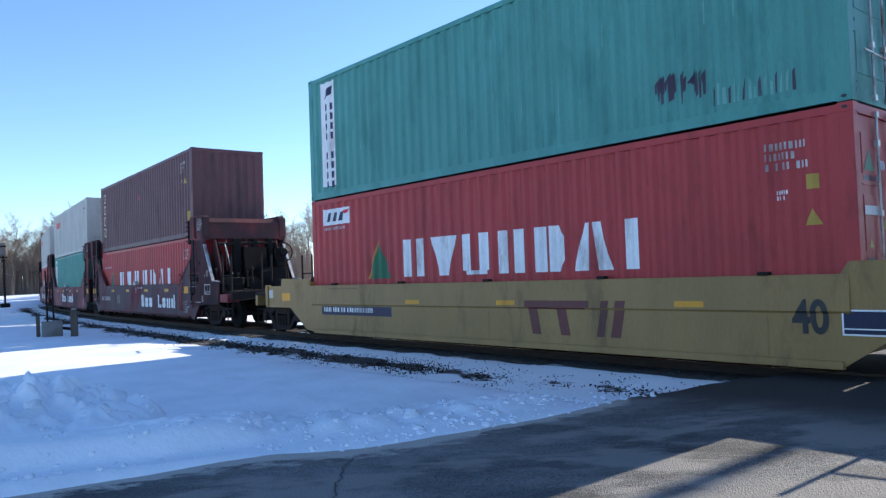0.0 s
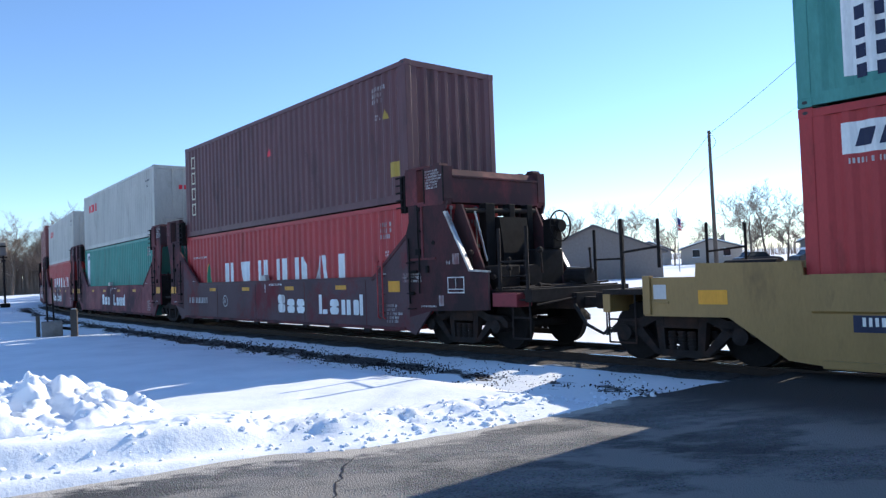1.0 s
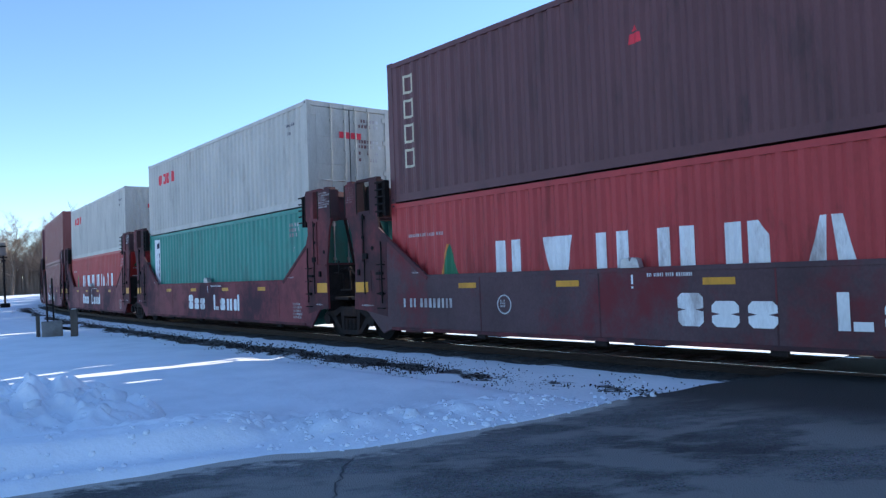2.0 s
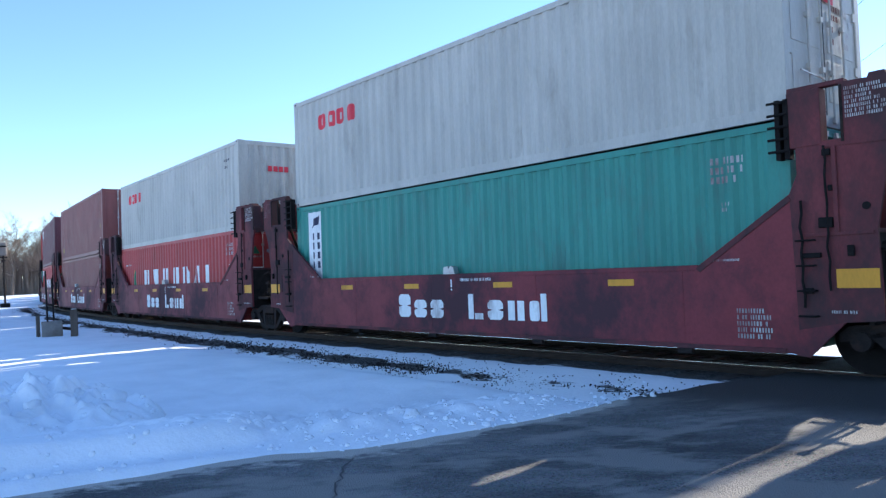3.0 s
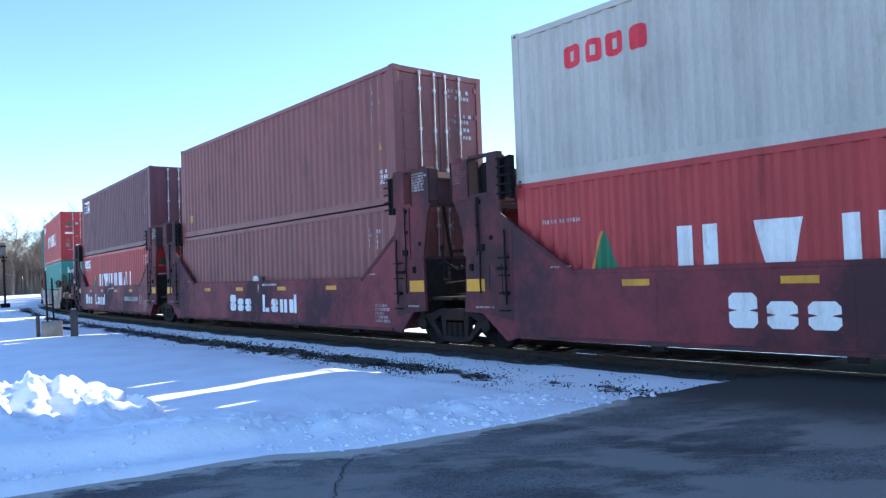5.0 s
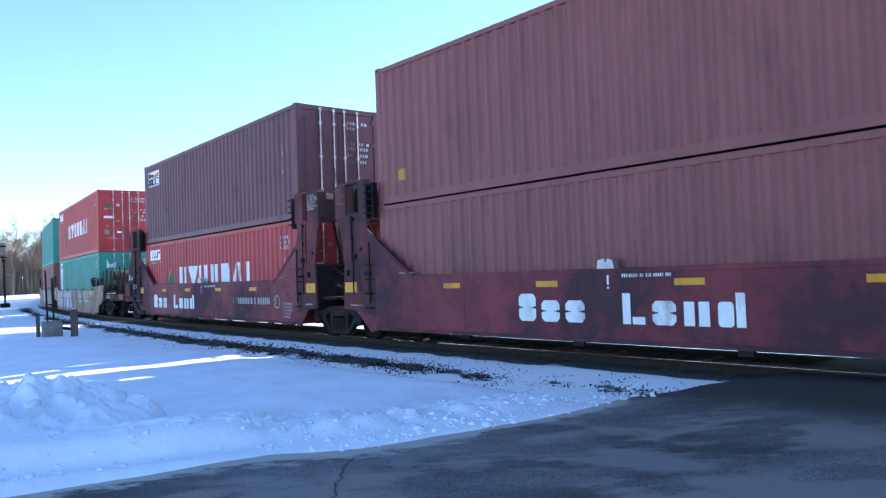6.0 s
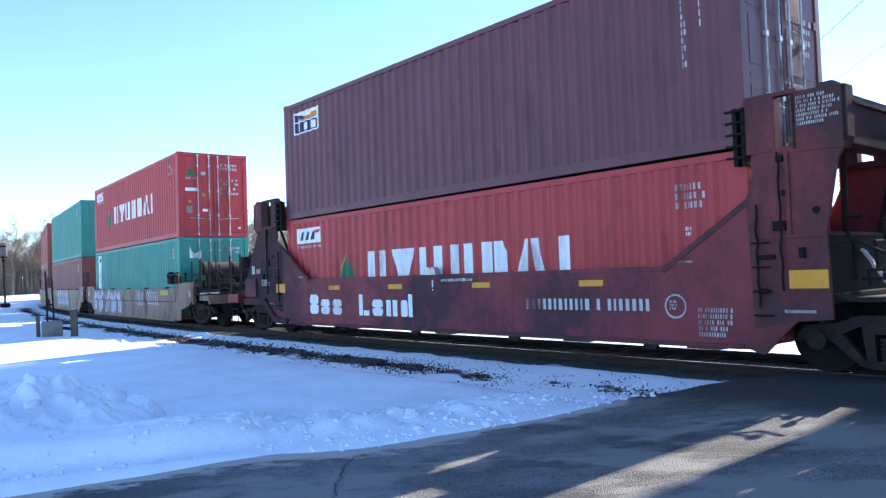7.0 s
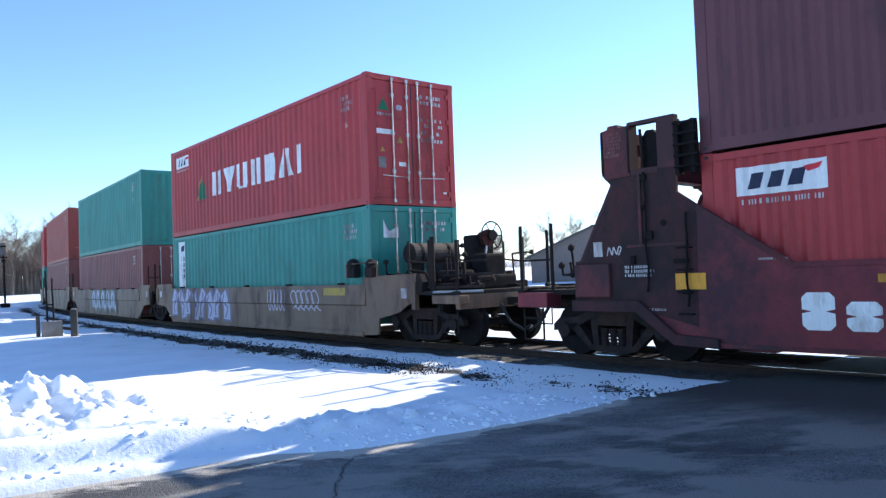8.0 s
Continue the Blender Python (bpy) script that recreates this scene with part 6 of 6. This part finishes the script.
# trucks: one under each joint, one under each car end
spots = [-18.3 - 7.8, (-18.3 - 2.64) / 2, -2.64 + 7.85, 17.2 - 7.5]
units = [U[k] for k in "abcde"]
spots += [(p + q) / 2 + 0.1 for p, q in zip(units[:-1], units[1:])] + [U["e"] + 7.7, U["f"] - 7.75]
units = [U[k] for k in "fghij"]
spots += [(p + q) / 2 for p, q in zip(units[:-1], units[1:])] + [U["j"] + 7.75]
for u in spots:
    rides(rail_truck("grimy cast-iron two-axle rail truck on the rails"), u, 0.89)


# ---- beside the track ----
def at_az(az, dist, z=0.0):
    return Vector((dist * math.sin(radians(az)), dist * math.cos(radians(az)), z))


def seat(ob, x, y, turn=0, z=None):
    ob.matrix_basis = pose(x, y, snow_height(x, y) - 0.02 if z is None else z, 0, 0, turn)
    return ob


def cable_base():
    c = thing("concrete_pedestal", "stained concrete pedestal with two thin steel rods beside the track", "pedestal")
    part("block", box(B(), -0.30, 0.30, -0.25, 0.25, -0.1, 0.50, 0.03), M["concrete"], c)
    for x, h in ((-0.12, 2.15), (0.06, 1.9)):
        part("rod", bar(B(), (x, 0.0, 0.4), (x - 0.02, 0.02, h), 0.028, 8), M["iron"], c)
    part("bracket", box(B(), -0.14, 0.08, -0.02, 0.02, 1.02, 1.06), M["iron"], c)
    part("stub", box(B(), -0.46, -0.34, -0.05, 0.05, -0.1, 0.72, 0.02), M["wood"], c)
    bm = bar(B(), (0.30, 0.1, 0.25), (0.62, 0.12, 0.18), 0.05, 8)
    part("conduit", bm, M["iron"], c)
    return c


seat(cable_base(), -12.85, 24.3, 30)
p = thing("wooden_post", "short weathered wooden post standing in the snow", "post")
bm = box(B(), -0.10, 0.10, -0.10, 0.10, -0.1, 0.88, 0.015)
part("shaft", bm, M["wood"], p)
part("cap", box(B(), -0.075, 0.075, -0.075, 0.075, 0.88, 0.91, 0.01), M["steel"], p)
seat(p, -11.85, 23.75, 20)


def signal_mast():
    m = thing("signal_mast", "dark railway signal mast with a boxy head", "railway signal")
    part("mast", bar(B(), (0, 0, 0.1), (0, 0, 4.6), 0.075, 12), M["iron"], m)
    part("foot", box(B(), -0.35, 0.35, -0.35, 0.35, -0.1, 0.35, 0.05), M["black_iron"], m)
    part("collar", bar(B(), (0, 0, 3.75), (0, 0, 3.9), 0.16, 12), M["iron"], m)
    hd = part("head", box(B(), -0.27, 0.27, -0.16, 0.16, 4.25, 5.35, 0.14), M["siding"], m)
    part("hood", box(B(), -0.26, 0.26, -0.45, -0.14, 4.95, 5.05, 0.03), M["black_iron"], hd)
    part("arm", box(B(), -0.3, 0.3, -0.05, 0.05, 4.05, 4.15), M["iron"], m)
    ladder(m, 0.0, 0.1, 0.6, 3.7, M["iron"], 0.30, 10)
    return m


seat(signal_mast(), -35.9, 60.8, 28)


# ---- the far side: poles, wires, houses, cars, flag ----
def utility_pole(x, y, h):
    p = thing("utility_pole", "tall weathered wooden utility pole", "utility pole", "utility poles")
    part("shaft", bar(B(), (0, 0, -0.3), (0, 0, h), 0.17, 12, 0.11), M["wood"], p)
    part("insulator", bar(B(), (0.0, 0.12, h - 0.25), (0.22, 0.12, h - 0.2), 0.05, 8), M["steel"], p)
    bm = B()
    for k in range(6):
        a, b = math.pi * k / 6, math.pi * (k + 1) / 6
        bar(bm, (0.15 + 0.35 * math.sin(a), 0, h - 0.3 - 0.18 * k), (0.15 + 0.35 * math.sin(b), 0, h - 0.3 - 0.18 * (k + 1)), 0.015, 5)
    part("jumper", bm, M["cable"], p)
    return seat(p, x, y)


POLES = [(14.3, 16.2, 11.4), (20.7, 56.3, 10.85), (47.0, 200.0, 10.8)]
utility_pole(16.9, 17.3, 11.0)
for q in POLES:
    utility_pole(*q)


def wire(a, b, sag, r):
    cu = bpy.data.curves.new("wire", "CURVE")
    cu.dimensions, cu.bevel_depth, cu.bevel_resolution = "3D", r, 1
    sp = cu.splines.new("POLY")
    sp.points.add(24)
    for i in range(25):
        k = i / 24
        q = a.lerp(b, k)
        sp.points[i].co = (q.x, q.y, q.z - 4 * sag * k * (1 - k), 1)
    cu.materials.append(M["cable"])
    return tagged(new("overhead_wire", cu), "thin black overhead wire strung between utility poles", "wire", "overhead wires")


for (ax, ay, ah), (bx, by, bh) in zip(POLES[:-1], POLES[1:]):
    for drop, r in ((0.15, 0.013), (2.3, 0.006)):
        wire(Vector((ax + 0.12, ay, ah - drop)), Vector((bx + 0.12, by, bh - drop)), 0.35 if by < 100 else 2.2, r)


def house(label, w, d, eave, ridge, wall, roof, snowy, cols=2):
    """A gabled house: gable faces y = -d / 2."""
    h = thing("house", label, "house", "houses beyond the track")
    bm = B()
    plate(bm, [(-w / 2, -0.3), (w / 2, -0.3), (w / 2, eave), (0, ridge), (-w / 2, eave)], -d / 2, d / 2)
    part("wall", bm, M[wall], h)
    for sx in (-1, 1):
        bm = B()
        q = [(sx * (w / 2 + 0.4), eave - 0.25), (0, ridge + 0.02), (0, ridge + 0.16), (sx * (w / 2 + 0.4), eave - 0.10)]
        plate(bm, q, -d / 2 - 0.35, d / 2 + 0.35)
        rf = part("roof", bm, M[roof], h)
        if snowy:
            bm = B()
            q = [(sx * (w / 2 + 0.36), eave - 0.09), (0, ridge + 0.17), (0, ridge + 0.33), (sx * (w / 2 + 0.30), eave + 0.08)]
            plate(bm, q, -d / 2 - 0.3, d / 2 + 0.3)
            part("roof_snow", bm, M["snow"], rf)
    for k in range(cols):
        x = -w / 2 + w * (k + 0.5) / cols
        win = part("window", box(B(), x - 0.45, x + 0.45, -d / 2 - 0.03, -d / 2, 1.0, 2.0), M["glass"], h)
        part("frame", box(B(), x - 0.53, x + 0.53, -d / 2 - 0.05, -d / 2 - 0.031, 2.0, 2.08), M["flagwhite"], win)
        part("sill", box(B(), x - 0.53, x + 0.53, -d / 2 - 0.07, -d / 2 - 0.031, 0.92, 1.0), M["flagwhite"], win)
    part("chimney", box(B(), w * 0.2 - 0.25, w * 0.2 + 0.25, -0.25, 0.25, eave, ridge + 0.6, 0.02), M["concrete"], h)
    return h


M["tansiding"] = material("tan_siding", (0.42, 0.36, 0.30), 0.8, spread=0.1)
seat(house("low grey gabled shed with dark roof", 9.4, 9, 2.0, 3.9, "siding", "shingle", False, 0), 12.2, 58.5, -14)
seat(house("small tan house with a snowy roof", 8, 6, 2.2, 3.3, "tansiding", "shingle", True), 38, 105, -20)
seat(house("tan house with a snowy gable roof", 10, 8, 2.4, 4.1, "tansiding", "shingle", True), 36, 56, -32)
seat(house("grey house with snow along its roof", 8, 7, 2.4, 4.0, "siding", "shingle", True), 47, 88, -28)
seat(house("small pale house with a snowy roof", 6, 6, 2.2, 3.4, "tansiding", "shingle", True, 1), 31, 112, -12)


def parked_car(label, snowy):
    c = thing("parked_car", label, "car", "parked cars")
    bm = B()
    plate(bm, [(-2.2, 0.30), (2.2, 0.30), (2.25, 0.62), (1.9, 0.85), (1.0, 0.95), (-1.7, 0.98), (-2.2, 0.88), (-2.28, 0.5)], -0.88, 0.88)
    bmesh.ops.bevel(bm, geom=list(bm.edges), offset=0.06, segments=2, affect="EDGES")
    part("body", bm, M["carpaint"], c)
    bm = B()
    plate(bm, [(-1.65, 0.95), (0.95, 0.93), (0.35, 1.40), (-1.15, 1.44)], -0.74, 0.74)
    bmesh.ops.bevel(bm, geom=list(bm.edges), offset=0.07, segments=2, affect="EDGES")
    part("cabin", bm, M["glass"], c)
    if snowy:
        bm = B()
        plate(bm, [(-1.25, 1.44), (0.4, 1.40), (0.25, 1.60), (-1.1, 1.64)], -0.70, 0.70)
        bmesh.ops.bevel(bm, geom=list(bm.edges), offset=0.05, segments=2, affect="EDGES")
        part("snow_cap", bm, M["snow"], c)
    for x in (-1.35, 1.35):
        for y in (-0.86, 0.86):
            part("tyre", bar(B(), (x, y - 0.1, 0.33), (x, y + 0.1, 0.33), 0.33, 16), M["rubber"], c)
    return c


seat(parked_car("dark parked car on the snow", False), 30.5, 72.0, 10)
seat(parked_car("dark parked car with snow on its roof", True), 34.5, 68.5, 5)

f = thing("flagpole", "slim pole with a red, white and blue striped flag", "flag")
part("pole", bar(B(), (0, 0, -0.2), (0, 0, 5.8), 0.05, 8, 0.03), M["steel"], f)
for k in range(7):
    z = 3.9 + 0.15 * k
    vs = [(0.05 + 0.12 * i, 0.13 * math.sin(1.9 * i), z + dz - 0.10 * i) for i in range(5) for dz in (0, 0.15)]
    raw("stripe", vs, [(2 * i, 2 * i + 2, 2 * i + 3, 2 * i + 1) for i in range(4)], M["flagred" if k % 2 == 0 else "flagwhite"], f)
vs = [(0.05 + 0.12 * i, 0.13 * math.sin(1.9 * i) - 0.012, z + 0.0 - 0.10 * i + dz) for i in range(3) for dz in (-0.45, 0.15)]
raw("canton", vs, [(0, 2, 3, 1), (2, 4, 5, 3)], M["flagblue"], f)
seat(f, 21.2, 66.7, 20)


# ---- bare trees ----
def bare_tree(seed, height):
    """Trunk with limbs, and a crown of fine twigs."""
    rn = random.Random(seed)
    wood_v, wood_f, twig_v, twig_f = [], [], [], []

    def tube(vs, fs, a, b, r0, r1, n):
        d = (b - a).normalized()
        u = d.orthogonal().normalized()
        v = d.cross(u)
        o = len(vs)
        for c, r in ((a, r0), (b, r1)):
            for k in range(n):
                t = 2 * math.pi * k / n
                vs.append(c + (u * math.cos(t) + v * math.sin(t)) * r)
        for k in range(n):
            j = (k + 1) % n
            fs.append((o + k, o + j, o + n + j, o + n + k))

    def grow(a, d, length, r, level):
        segs = 4 if level < 2 else 3
        at = a
        for i in range(segs):
            d = (d + Vector((rn.uniform(-1, 1), rn.uniform(-1, 1), rn.uniform(-0.3, 0.7))) * (0.12 + 0.06 * level)).normalized()
            nxt = at + d * (length / segs)
            r1 = r * 0.82
            if level < 3:
                tube(wood_v, wood_f, at, nxt, r, r1, 7 if level == 0 else 4)
            else:
                tube(twig_v, twig_f, at, nxt, max(r, 0.012), max(r1, 0.009), 3)
            at, r = nxt, r1
            if level < 4 and (i > 0 or level > 0):
                for _ in range((2, 2, 2, 2)[level]):
                    side = Vector((rn.uniform(-1, 1), rn.uniform(-1, 1), rn.uniform(-0.2, 0.6))).normalized()
                    grow(at, (d * 0.65 + side * 0.85).normalized(), length * rn.uniform(0.42, 0.62), r * 0.62, level + 1)
    grow(Vector((0, 0, -0.3)), Vector((0, 0, 1)), height * 0.56, height * 0.018, 0)
    t = thing("bare_tree", "leafless winter tree with fine grey-brown twigs", "tree", "bare trees")
    raw("trunk", wood_v, wood_f, M["bark"], t)
    tagged(raw("crown", twig_v, twig_f, M["twig"], t), kind="stuff")
    return t


rt = random.Random(21)
kinds = [bare_tree(100 + k, 10.0) for k in range(5)]
SPOTS = [(8.5, 115, 9), (10.5, 125, 10), (12.5, 118, 10.5), (14.2, 122, 9.5), (15.8, 130, 9), (17.3, 105, 7.5), (19.0, 120, 7.5), (20.6, 118, 8), (22.6, 98, 10),
         (23.6, 104, 10.5), (24.9, 100, 8.5), (26.3, 108, 9.5), (27.5, 96, 8.5), (28.8, 104, 11), (30.3, 98, 12), (31.8, 110, 11), (33.2, 100, 9), (6.0, 140, 9), (3.0, 150, 8), (0.0, 155, 8), (-3.0, 160, 9)]
for k in range(70):
    SPOTS.append((rt.uniform(-37, -8), rt.uniform(165, 215), rt.uniform(13, 19)))
for k in range(26):
    SPOTS.append((rt.uniform(-8, 36), rt.uniform(185, 240), rt.uniform(7, 11)))
for k, (az, dist, h) in enumerate(SPOTS):
    q = at_az(az, dist, -0.1)
    m = pose(q.x, q.y, q.z, 0, 0, rt.uniform(0, 360))
    t = kinds[k] if k < 5 else copy_thing(kinds[rt.randrange(5)], m)
    t.scale = (h / 10,) * 3
    t.matrix_basis = m @ Matrix.Diagonal((h / 10, h / 10, h / 10, 1))


def thicket():
    """Undergrowth at the foot of the wood, and the far scrub line."""
    rn = random.Random(5)
    vs, fs = [], []
    for k in range(15000):
        if k < 12500:
            q, h = at_az(rn.uniform(-38, -10), rn.uniform(168, 205)), rn.uniform(2, 9.5)
        else:
            q, h = at_az(rn.uniform(-8, 37), rn.uniform(180, 240)), rn.uniform(1.5, 5)
        lean = Vector((rn.uniform(-0.5, 0.5), rn.uniform(-0.5, 0.5), h))
        r = rn.uniform(0.03, 0.10)
        o = len(vs)
        for c, s in ((q - Vector((0, 0, 0.2)), r), (q + lean, r * 0.3)):
            for a in (0, 2.1, 4.2):
                vs.append((c.x + s * math.cos(a), c.y + s * math.sin(a), c.z))
        fs += [(o, o + 1, o + 4, o + 3), (o + 1, o + 2, o + 5, o + 4), (o + 2, o, o + 3, o + 5)]
    return tagged(raw("undergrowth", vs, fs, M["twig"]), "dense brown winter undergrowth along the wood edge", "undergrowth", kind="stuff")


thicket()


def motions():
    """The train rolls past; each wheelset turns with it."""
    times = [0.4 * k for k in range(21)]
    for ob, u, reach, rest in MOVING:
        walk(ob, [(t, rolling_pose(along(u, t), reach) @ rest) for t in times])
    for ws, x in WHEELS:
        rows = []
        for k in range(241):
            t = k / 30
            rows.append((t, Matrix.Translation((x, 0, 0.42)) @ Matrix.Rotation(-(SPEED * t + SLOW * t * t) / 0.42, 4, "Y")))
        walk(ws, rows)


motions()
